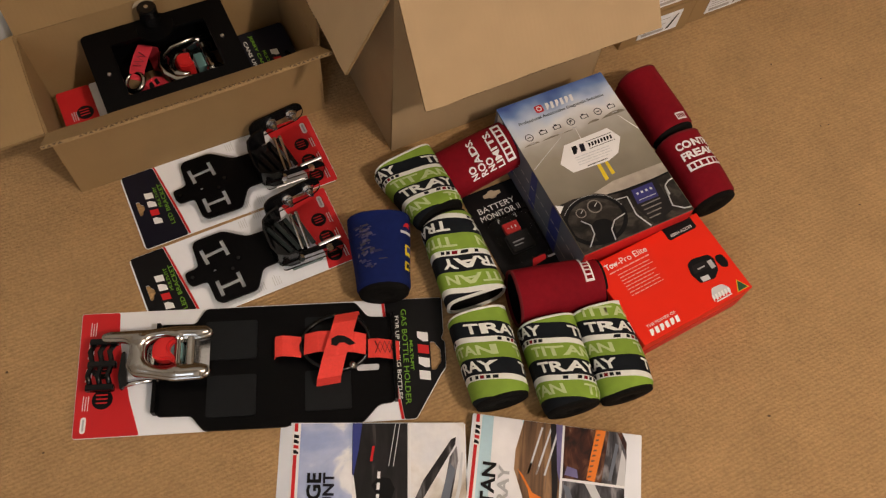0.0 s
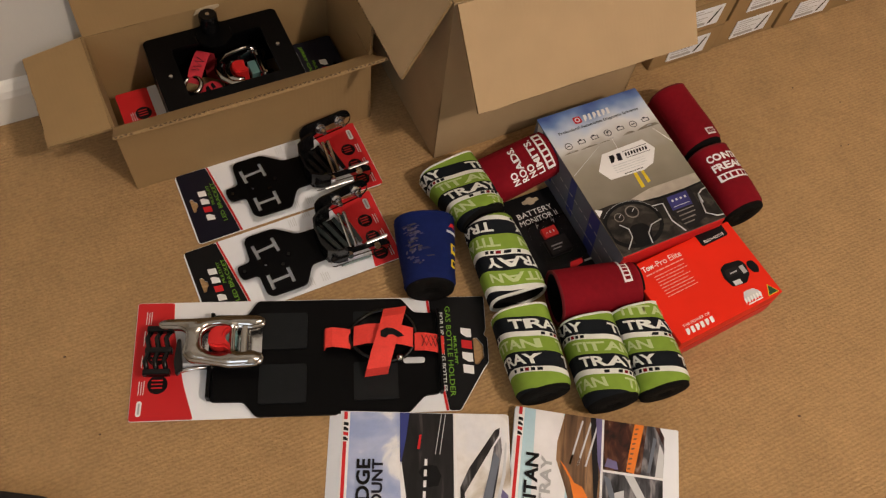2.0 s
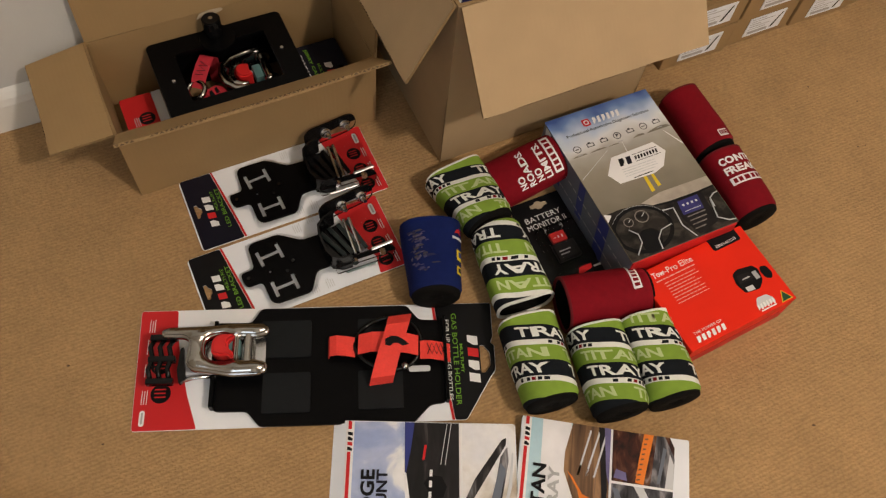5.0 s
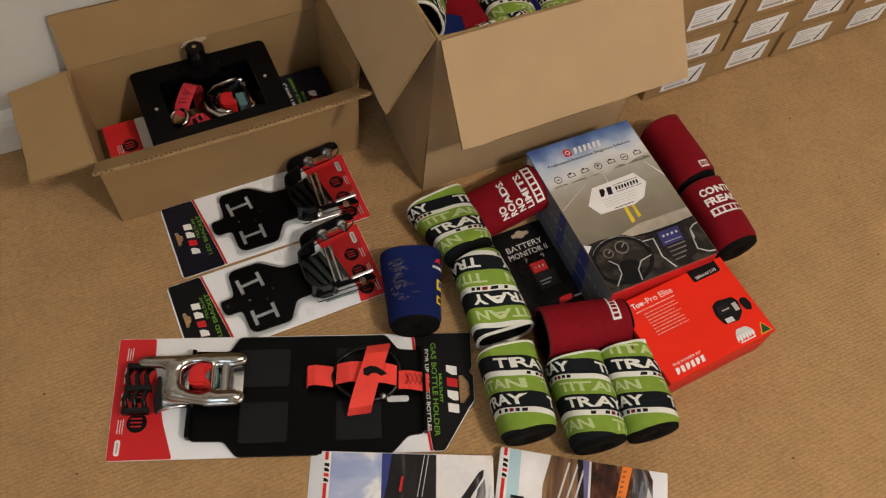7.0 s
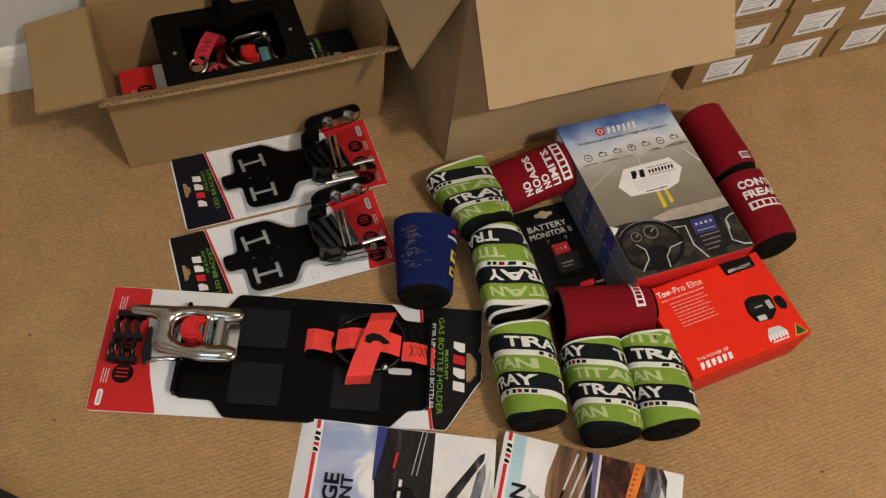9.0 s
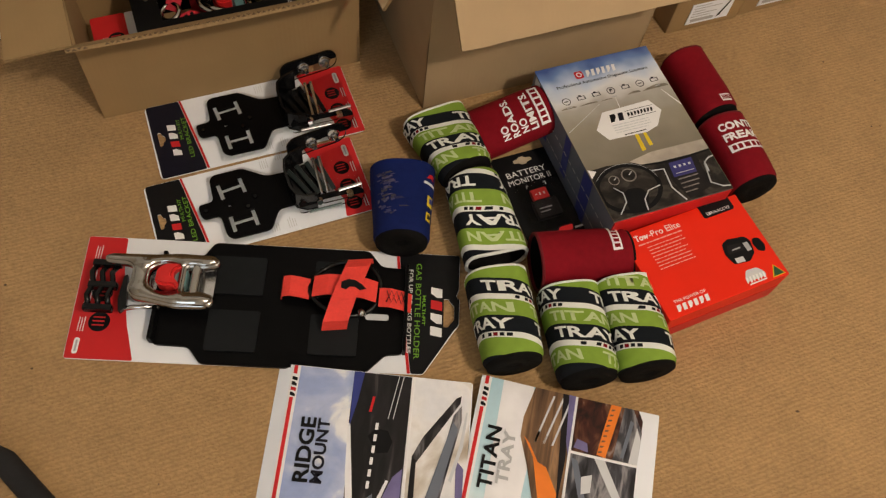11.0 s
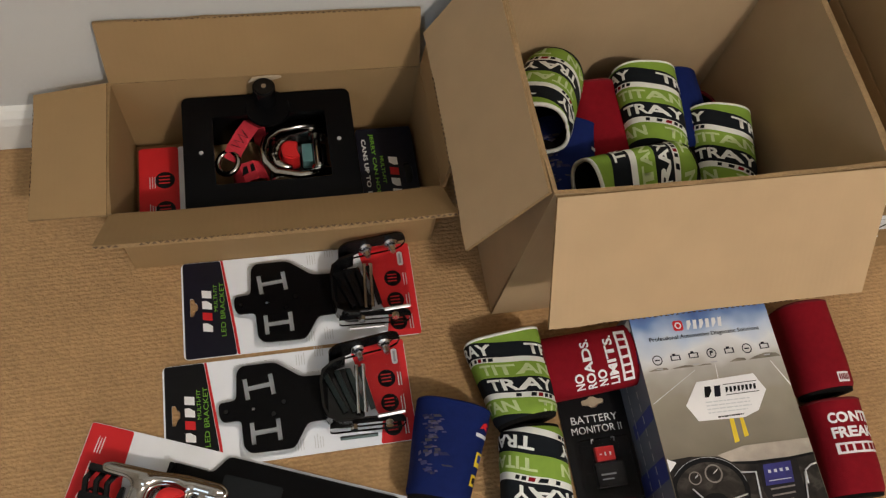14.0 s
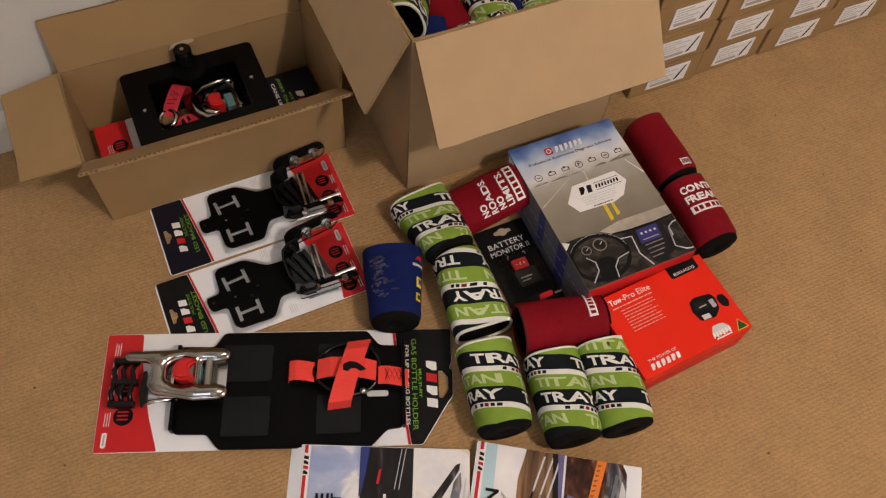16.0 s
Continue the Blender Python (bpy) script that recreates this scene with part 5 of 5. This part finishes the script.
def monitor_pack():
    root = thing("monitor_pack", pose(0.194, 0.637, 0.0006, 0, 0, 32.5), "black carded battery monitor in a clear blister, between boxes", "packaged monitor")
    slot = smooth_ring(mm([(22, 125), (30, 124), (33, 121), (39, 121), (42, 124), (50, 125), (50, 131), (42, 132), (39, 135), (33, 135), (30, 132), (22, 131)]), 0.002)
    card = part("backing_card", slab(rounded(-0.008, 0.080, -0.008, 0.140, 0.005), 0.0005, 0.0022, [slot]), BLACK, root, "matt black card")
    part("slot_backing", slab(rounded(0.018, 0.054, 0.117, 0.138, 0.003), -0.0003, 0.0003), material("kraft_lining", (0.45, 0.36, 0.25), 0.8), root)
    lettering("BATTERY", 0.058, 0.0088, 0.033, 0.1085, 0.0026, WHITE, card, bold=0.0)
    lettering("MONITOR II", 0.062, 0.0088, 0.033, 0.0960, 0.0026, WHITE, card, bold=0.0)
    bm = bmesh.new()
    box(bm, 0.004, 0.066, 0.012, 0.084, 0.0024, 0.020, bevel=0.006)
    part("blister", bm, GLASSY, root, "clear plastic blister")
    bm = bmesh.new()
    box(bm, 0.017, 0.052, 0.028, 0.056, 0.003, 0.013, bevel=0.003)
    unit = part("monitor_unit", bm, CHARCOAL, root, "dark grey monitor unit")
    bars([(0.022, 0.040, 0.041, 0.043), (0.022, 0.036, 0.036, 0.0375)], 0.0134, GREY, unit)
    bm = bmesh.new()
    box(bm, 0.022, 0.045, 0.057, 0.074, 0.003, 0.011, bevel=0.002)
    plug = part("terminal_block", bm, RED_SIDE, root, "small red terminal block")
    bars([(0.026, 0.029, 0.0645, 0.0655), (0.032, 0.034, 0.063, 0.067), (0.038, 0.040, 0.063, 0.067)], 0.0115, WHITE, plug)
    part("contact_clip", tube([(0.024, 0.083, 0.006), (0.021, 0.083, 0.008), (0.021, 0.079, 0.006)], 0.0007, seg=5), PALE, root)
    part("contact_clip", tube([(0.046, 0.083, 0.006), (0.049, 0.083, 0.008), (0.049, 0.079, 0.006)], 0.0007, seg=5), PALE, root)
    sheet(smooth_ring(mm([(34, 2), (58, 6), (60, 14), (40, 13)]), 0.002), 0.0028, RED_CARD, card, "red_print")
    bars([(0.061, 0.074, 0.006, 0.009)], 0.0026, PALE, card)
    return root


monitor_pack()

# ---- print on the plain coolers ----


def wrapped_text(root, wrap, words, w, h, t0, a0, mat, bold=0.02, turn=0.0):
    bm = text_bm(words, w, h, 0.005, bold)
    if turn:
        bmesh.ops.rotate(bm, verts=bm.verts[:], cent=(0, 0, 0), matrix=Matrix.Rotation(radians(turn), 3, "Z"))
    part("lettering", wrap(bm, t0, a0, 0.0006), mat, root)


def wrapped_patch(root, wrap, x0, x1, y0, y1, t0, a0, mat, name="print_patch", lift=0.0006):
    bm = bmesh.new()
    bmesh.ops.create_grid(bm, x_segments=8, y_segments=4, size=0.5)
    for v in bm.verts:
        v.co = (x0 + (v.co.x + 0.5) * (x1 - x0), y0 + (v.co.y + 0.5) * (y1 - y0), 0)
    return part(name, wrap(bm, t0, a0, lift), mat, root)


def maker_bar(root, wrap, t0, a0, w, h, turn=False):
    """White bar with blocks for the maker's mark."""
    if turn:
        wrapped_patch(root, wrap, -h / 2, h / 2, -w / 2, w / 2, t0, a0, WHITE, "mark_ground")
        for i in range(6):
            y = -w / 2 + w * (0.08 + 0.145 * i)
            wrapped_patch(root, wrap, -h * 0.3, h * 0.3, y, y + w * 0.10, t0, a0, NEO_RED, "mark_block", 0.0010)
    else:
        wrapped_patch(root, wrap, -w / 2, w / 2, -h / 2, h / 2, t0, a0, WHITE, "mark_ground")
        for i in range(6):
            x = -w / 2 + w * (0.08 + 0.145 * i)
            wrapped_patch(root, wrap, x, x + w * 0.10, -h * 0.3, h * 0.3, t0, a0, NEO_RED, "mark_block", 0.0010)


UP = math.pi / 2
for i, (w, k) in enumerate((("NO", 0.020), ("ROADS.", 0.050), ("NO", 0.020), ("LIMITS.", 0.050))):
    wrapped_text(red_a, wrap_a, w, k, 0.0105, 0.68 - 0.125 * i, UP + 1.0 - (k / 2) / 0.033, WHITE, 0.03)
maker_bar(red_a, wrap_a, 0.155, UP + 0.15, 0.054, 0.013)
maker_bar(red_b, wrap_b, 0.17, UP - 0.35, 0.040, 0.012)
maker_bar(red_c, wrap_c, 0.10, UP - 0.25, 0.016, 0.012)
for w, k, t in (("CONTROL", 0.070, 0.80), ("FREAK", 0.050, 0.64)):
    wrapped_text(red_d, wrap_d, w, k, 0.0125, t, UP + 0.62 - (k / 2) / 0.035, WHITE, 0.04)
maker_bar(red_d, wrap_d, 0.47, UP - 0.15, 0.054, 0.0125)


DUSK = [material("dusk_print", c, 0.8, spread=0.3, scale=200) for c in ((0.05, 0.05, 0.13), (0.09, 0.08, 0.14), (0.02, 0.02, 0.07), (0.05, 0.045, 0.06))]


def blue_print(root, wrap):
    rn = random.Random(5)
    for k in range(64):
        y = rn.uniform(-0.032, 0.030)
        x = rn.gauss(0, 0.0065) - 0.002
        w, h = rn.uniform(0.002, 0.008), rn.uniform(0.0015, 0.006)
        bm = slab([(x, y), (x + w, y + h * 0.4), (x + w * 0.7, y + h), (x - w * 0.2, y + h * 0.7)], 0, 0)
        part("figure_print", wrap(bm, 0.50, UP + 0.45, 0.0006 + 0.00002 * k), rn.choice(DUSK), root)
    bm = slab(mm([(0, 0), (5, 7), (12, 9), (18, 6), (12, 5), (16, 0), (8, 2)]), 0, 0)
    part("mark_block", wrap(bm, 0.78, UP - 0.75, 0.0006), RED_CARD, root)
    wrapped_patch(root, wrap, -0.004, 0.020, -0.002, 0.002, 0.71, UP - 0.75, PALE, "mark_block")
    wrapped_patch(root, wrap, 0.0, 0.014, -0.008, 0.008, 0.46, UP - 0.85, YELLOW, "print_patch")
    wrapped_patch(root, wrap, 0.004, 0.013, -0.003, 0.005, 0.46, UP - 0.85, BLUE, "print_patch", 0.001)
    wrapped_patch(root, wrap, 0.0, 0.012, -0.006, 0.006, 0.24, UP - 0.85, YELLOW, "print_patch")
    wrapped_patch(root, wrap, 0.003, 0.010, -0.003, 0.003, 0.24, UP - 0.85, CHARCOAL, "print_patch", 0.001)


blue_print(blue, wrap)

# ---- inside the low carton ----


def clamp_tray():
    root = thing("clamp_tray", ROOM @ pose(0.097, 0.803, 0.1005), "black steel frame tray with a round knob, in the carton", "tray")
    outer = rounded(0, 0.197, 0, 0.157, 0.008)
    win = rounded(0.034, 0.165, 0.038, 0.128, 0.003)
    bm = slab(outer, 0, 0.006, [win])
    frame_part = part("tray_frame", bm, COATED, root)
    for x0, x1, y0, y1 in ((0, 0.197, 0, 0.004), (0, 0.197, 0.153, 0.157), (0, 0.004, 0.004, 0.153), (0.193, 0.197, 0.004, 0.153)):
        bm = bmesh.new()
        box(bm, x0, x1, y0, y1, -0.095, 0.0, bevel=0.001)
        part("tray_side", bm, COATED, root)
    for x, y in ((0.020, 0.080), (0.178, 0.086)):
        bm = bmesh.new()
        cyl(bm, 0.0032, 0.0026, 0.002, pose(x, y, 0.006), 12)
        part("screw", bm, ZINC, frame_part, "bright screw head")
    part("latch_notch", slab(rounded(0.094, 0.112, 0.002, 0.008, 0.001), 0.006, 0.007), GLOSSY_BLACK, frame_part)
    bm = bmesh.new()
    cyl(bm, 0.026, 0.025, 0.003, pose(0.099, 0.135, 0.006), 32)
    part("knob_washer", bm, COATED, root)
    bm = bmesh.new()
    cyl(bm, 0.0135, 0.0130, 0.030, pose(0.097, 0.144, 0.009), 28)
    bmesh.ops.bevel(bm, geom=[e for e in bm.edges if len(e.link_faces) == 2 and e.calc_face_angle(0) > 1.0], offset=0.002, segments=2, affect="EDGES")
    knob = part("knob", bm, GLOSSY_BLACK, root, "black round plastic knob")
    bm = bmesh.new()
    cyl(bm, 0.003, 0.003, 0.001, pose(0.097, 0.144, 0.0388), 12)
    part("knob_screw", bm, ZINC, knob)
    return root


clamp_tray()


def ratchet_strap():
    root = thing("ratchet_strap", ROOM @ pose(0.0, 0.0, 0.007), "steel ratchet buckle and pink-red strap lying inside the tray", "strap")
    bm = ribbon([(0.146, 0.893, 0.062), (0.152, 0.902, 0.072), (0.164, 0.918, 0.078), (0.174, 0.932, 0.078), (0.181, 0.941, 0.066), (0.183, 0.945, 0.004)], 0.021, (1, -0.75, 0))
    web = part("strap", bm, PINK_STRAP, root, "pink-red woven webbing")
    part("stitching", tube([(0.149, 0.906, 0.0775), (0.159, 0.901, 0.0775), (0.153, 0.911, 0.0785), (0.164, 0.906, 0.0790), (0.158, 0.918, 0.0800), (0.169, 0.912, 0.0800), (0.163, 0.924, 0.0800)], 0.0006, seg=5), BLACK, web)
    ring = [(0.143 + 0.0125 * math.cos(a), 0.889 + 0.0150 * math.sin(a), 0.064 + 0.004 * math.cos(a)) for a in [2 * math.pi * i / 24 for i in range(24)]]
    part("ring", tube(ring, 0.0036, closed=True), METAL, root, "bright steel ring")
    loop = part("loop_strap", ribbon([(0.150, 0.872, 0.004), (0.151, 0.873, 0.046), (0.158, 0.878, 0.054), (0.174, 0.883, 0.054), (0.184, 0.886, 0.046), (0.186, 0.887, 0.004)], 0.026, (-0.3, 1, 0)), PINK_STRAP, root)
    sheet([(0.158, 0.874), (0.166, 0.878), (0.164, 0.888), (0.160, 0.886)], 0.0565, BLACK, loop, "strap_print")
    sheet([(0.169, 0.879), (0.174, 0.881), (0.172, 0.891), (0.168, 0.889)], 0.0565, BLACK, loop, "strap_print")
    # buckle: two cheeks, an arched handle over them, spindle and lever
    for d in (0.872, 0.928):
        cheek = slab(smooth_ring(mm([(0, 0), (70, 0), (76, 10), (74, 26), (62, 32), (40, 24), (10, 22), (0, 12)]), 0.006), 0.0, 0.0022)
        bmesh.ops.transform(cheek, verts=cheek.verts[:], matrix=pose(0.188, d, 0.030, 90, 0, 3))
        part("buckle_cheek", cheek, ZINC, root)
    bow = [(0.266, 0.870), (0.226, 0.866), (0.198, 0.872), (0.187, 0.886), (0.185, 0.902), (0.190, 0.918), (0.204, 0.930), (0.230, 0.936), (0.268, 0.936)]
    part("buckle_handle", tube([(x, y, 0.060 + 0.006 * math.sin(math.pi * i / 8)) for i, (x, y) in enumerate(bow)], 0.0052, seg=10, flat=0.7), METAL, root, "polished steel ratchet handle")
    bm = slab(smooth_ring([(0.194, 0.884), (0.190, 0.902), (0.198, 0.920), (0.212, 0.926), (0.222, 0.922), (0.208, 0.912), (0.204, 0.900), (0.208, 0.888), (0.220, 0.880), (0.208, 0.878)], 0.004), 0.052, 0.060)
    part("handle_web", bm, METAL, root, smooth=True)
    bm = bmesh.new()
    box(bm, 0.190, 0.262, 0.876, 0.926, 0.0, 0.034, bevel=0.004)
    part("buckle_body", bm, GLOSSY_BLACK, root)
    bm = slab(smooth_ring([(0.208, 0.894), (0.206, 0.912), (0.214, 0.917), (0.228, 0.914), (0.224, 0.905), (0.229, 0.893), (0.218, 0.890)], 0.004), 0.034, 0.062)
    bmesh.ops.bevel(bm, geom=[e for e in bm.edges if len(e.link_faces) == 2 and e.calc_face_angle(0) > 1.0], offset=0.002, segments=2, affect="EDGES")
    part("release_lever", bm, RED_SIDE, root, "red plastic release lever")
    bm = bmesh.new()
    box(bm, 0.231, 0.244, 0.890, 0.916, 0.034, 0.052, bevel=0.003)
    part("pawl", bm, TEAL, root)
    bm = bmesh.new()
    cyl(bm, 0.0052, 0.0052, 0.058, pose(0.250, 0.930, 0.054, 90, 0, 0), 16)
    part("spindle", bm, METAL, root)
    for d in (0.880, 0.926):
        bm = bmesh.new()
        cyl(bm, 0.011, 0.011, 0.004, pose(0.252, d, 0.054, 90, 0, 0), 20)
        part("ratchet_wheel", bm, METAL, root)
    return root


ratchet_strap()


def carton_card(name, s0, s1, d0, d1, z, label):
    root = thing(name, ROOM @ pose(s0, d0, 0.0065), label, "packaged holder", "cards in the carton")
    bm = bmesh.new()
    box(bm, 0.0, s1 - s0, 0, d1 - d0, 0.0, z - 0.009, bevel=0.003)
    part("blister_block", bm, GLOSSY_BLACK if "black" in label else PAPER, root)
    return root, s1 - s0, d1 - d0, z - 0.0065


root, w, l, z = carton_card("red_card_pack", 0.036, 0.096, 0.826, 0.934, 0.044, "red and white carded pack standing inside the carton")
part("red_panel", slab(rounded(0.0, 0.046, 0, l, 0.004), z - 0.002, z), RED_CARD, root, "glossy red card")
part("white_panel", slab(rounded(0.0465, w, 0, l, 0.002), z - 0.002, z), PAPER, root)
for y in (0.022, 0.062):
    ring_icon(root, 0.030, y, z + 0.0005, 0.0115, BLACK, RED_CARD)
    paragraph(root, 0.012, y - 0.010, z + 0.0005, 0.020, 3, PALE, 0.003, 0.0011, 90, int(y * 1e4))
root, w, l, z = carton_card("can_holder_pack", 0.302, 0.374, 0.804, 0.946, 0.034, "black carded can holder pack with green print, inside the carton")
slot = smooth_ring([(0.056, 0.058), (0.062, 0.058), (0.066, 0.066), (0.066, 0.080), (0.062, 0.088), (0.056, 0.088)], 0.002)
card = part("card_header", slab(rounded(0, w, 0, l, 0.004), z - 0.002, z, [slot]), NAVY, root, "dark printed hanging header")
mark(card, 0.043, 0.068, z + 0.0005, 0.062, 0.011, -90)
lettering("JERRY CAN HOLDER", 0.112, 0.0062, 0.019, 0.078, z + 0.0005, LIME, card, -90)
lettering("CANS UP TO 10L", 0.092, 0.0055, 0.0085, 0.080, z + 0.0005, WHITE, card, -90)
lettering("MULTI-FIT", 0.040, 0.0045, 0.029, 0.080, z + 0.0005, LIME, card, -90)

# ---- inside the tall carton ----


R = 0.035
for i in range(4):
    for j in range(3):
        skin = "blue" if (i + 2 * j) % 3 == 0 else "red"
        b = sd(0.484 + 0.0860 * i, 0.736 + 0.0845 * j, 0.0105)
        cooler(on_axis(b, b + Vector((0, 0, 0.1)), 90 * i), 0.074, R + 0.003, R + 0.003, R, R, skin,
               ("dark blue" if skin == "blue" else "burgundy") + " can cooler standing in the carton", rest=-R)
Z1 = 0.087 + R


def lying(b, o, label, skin="green", roll=0.0, spin=0.0, wide=0.040, high=0.034, z=Z1):
    (bs, bd, bz), (os_, od, oz) = b, o
    return cooler(on_axis(sd(bs, bd, z + bz), sd(os_, od, z + oz), roll), 0.114, wide, high, 0.036, 0.036, skin, label, spin=spin, rest=-0.035)


IN_CARTON = "striped lime and black can cooler in the tall carton"
lying((0.540, 0.930, 0.030), (0.486, 0.838, 0.062), IN_CARTON + ", mouth forward", roll=30, spin=0.4, z=Z1)
lying((0.638, 0.806, 0.027), (0.650, 0.920, 0.025), IN_CARTON, spin=0.3)
lying((0.640, 0.766, 0.060), (0.536, 0.748, 0.066), IN_CARTON + ", mouth sideways", spin=-0.2, roll=-20, wide=0.038)
lying((0.709, 0.744, 0.018), (0.732, 0.858, 0.020), IN_CARTON, spin=0.3)
b_in, wr = lying((0.512, 0.752, 0.0), (0.548, 0.880, 0.010), "dark blue printed can cooler lying in the tall carton", "blue")
blue_print(b_in, wr)
lying((0.588, 0.800, 0.0), (0.584, 0.915, 0.004), "burgundy can cooler lying in the tall carton", "red")
lying((0.690, 0.812, 0.0), (0.692, 0.925, 0.0), "dark blue can cooler lying in the tall carton", "blue")

# ---- hose on the carpet and specks ----
pts = [(-0.62, 0.162, 0.013), (-0.52, 0.214, 0.013), (-0.44, 0.234, 0.013), (-0.38, 0.235, 0.013), (-0.32, 0.224, 0.013), (-0.26, 0.190, 0.013), (-0.20, 0.156, 0.013), (-0.14, 0.10, 0.013), (-0.10, 0.03, 0.013), (-0.08, -0.07, 0.013), (-0.08, -0.2, 0.013)]
hose = thing("black_hose", Matrix.Identity(4), "black fabric-covered hose curving across the carpet", "hose")
part("hose_sleeve", tube(pts, 0.013, seg=14), material("black_fabric", (0.012, 0.012, 0.013), 0.8, spread=0.3, scale=200, bump=0.4, bump_scale=700), hose)
rn = random.Random(11)
bm = bmesh.new()
for x, y, r in ((0.585, 1.075, 0.0016), (0.665, 1.06, 0.0014), (0.54, 0.49, 0.0022), (-0.42, 0.42, 0.002), (0.70, 0.83, 0.0014), (-0.16, 0.24, 0.0012), (0.78, 0.98, 0.0014), (-0.345, 0.33, 0.0014), (0.655, 0.965, 0.0016), (0.668, 0.970, 0.0013)):
    out = bmesh.ops.create_icosphere(bm, subdivisions=1, radius=r)
    for v in out["verts"]:
        v.co = Vector((x + v.co.x * rn.uniform(0.6, 1.5), y + v.co.y * rn.uniform(0.6, 1.2), 0.0012 + max(-0.0012, v.co.z * 0.5)))
tagged(part("carpet_specks", bm, KRAFT_DARK), "small dark lint specks on the carpet", "lint", kind="stuff")
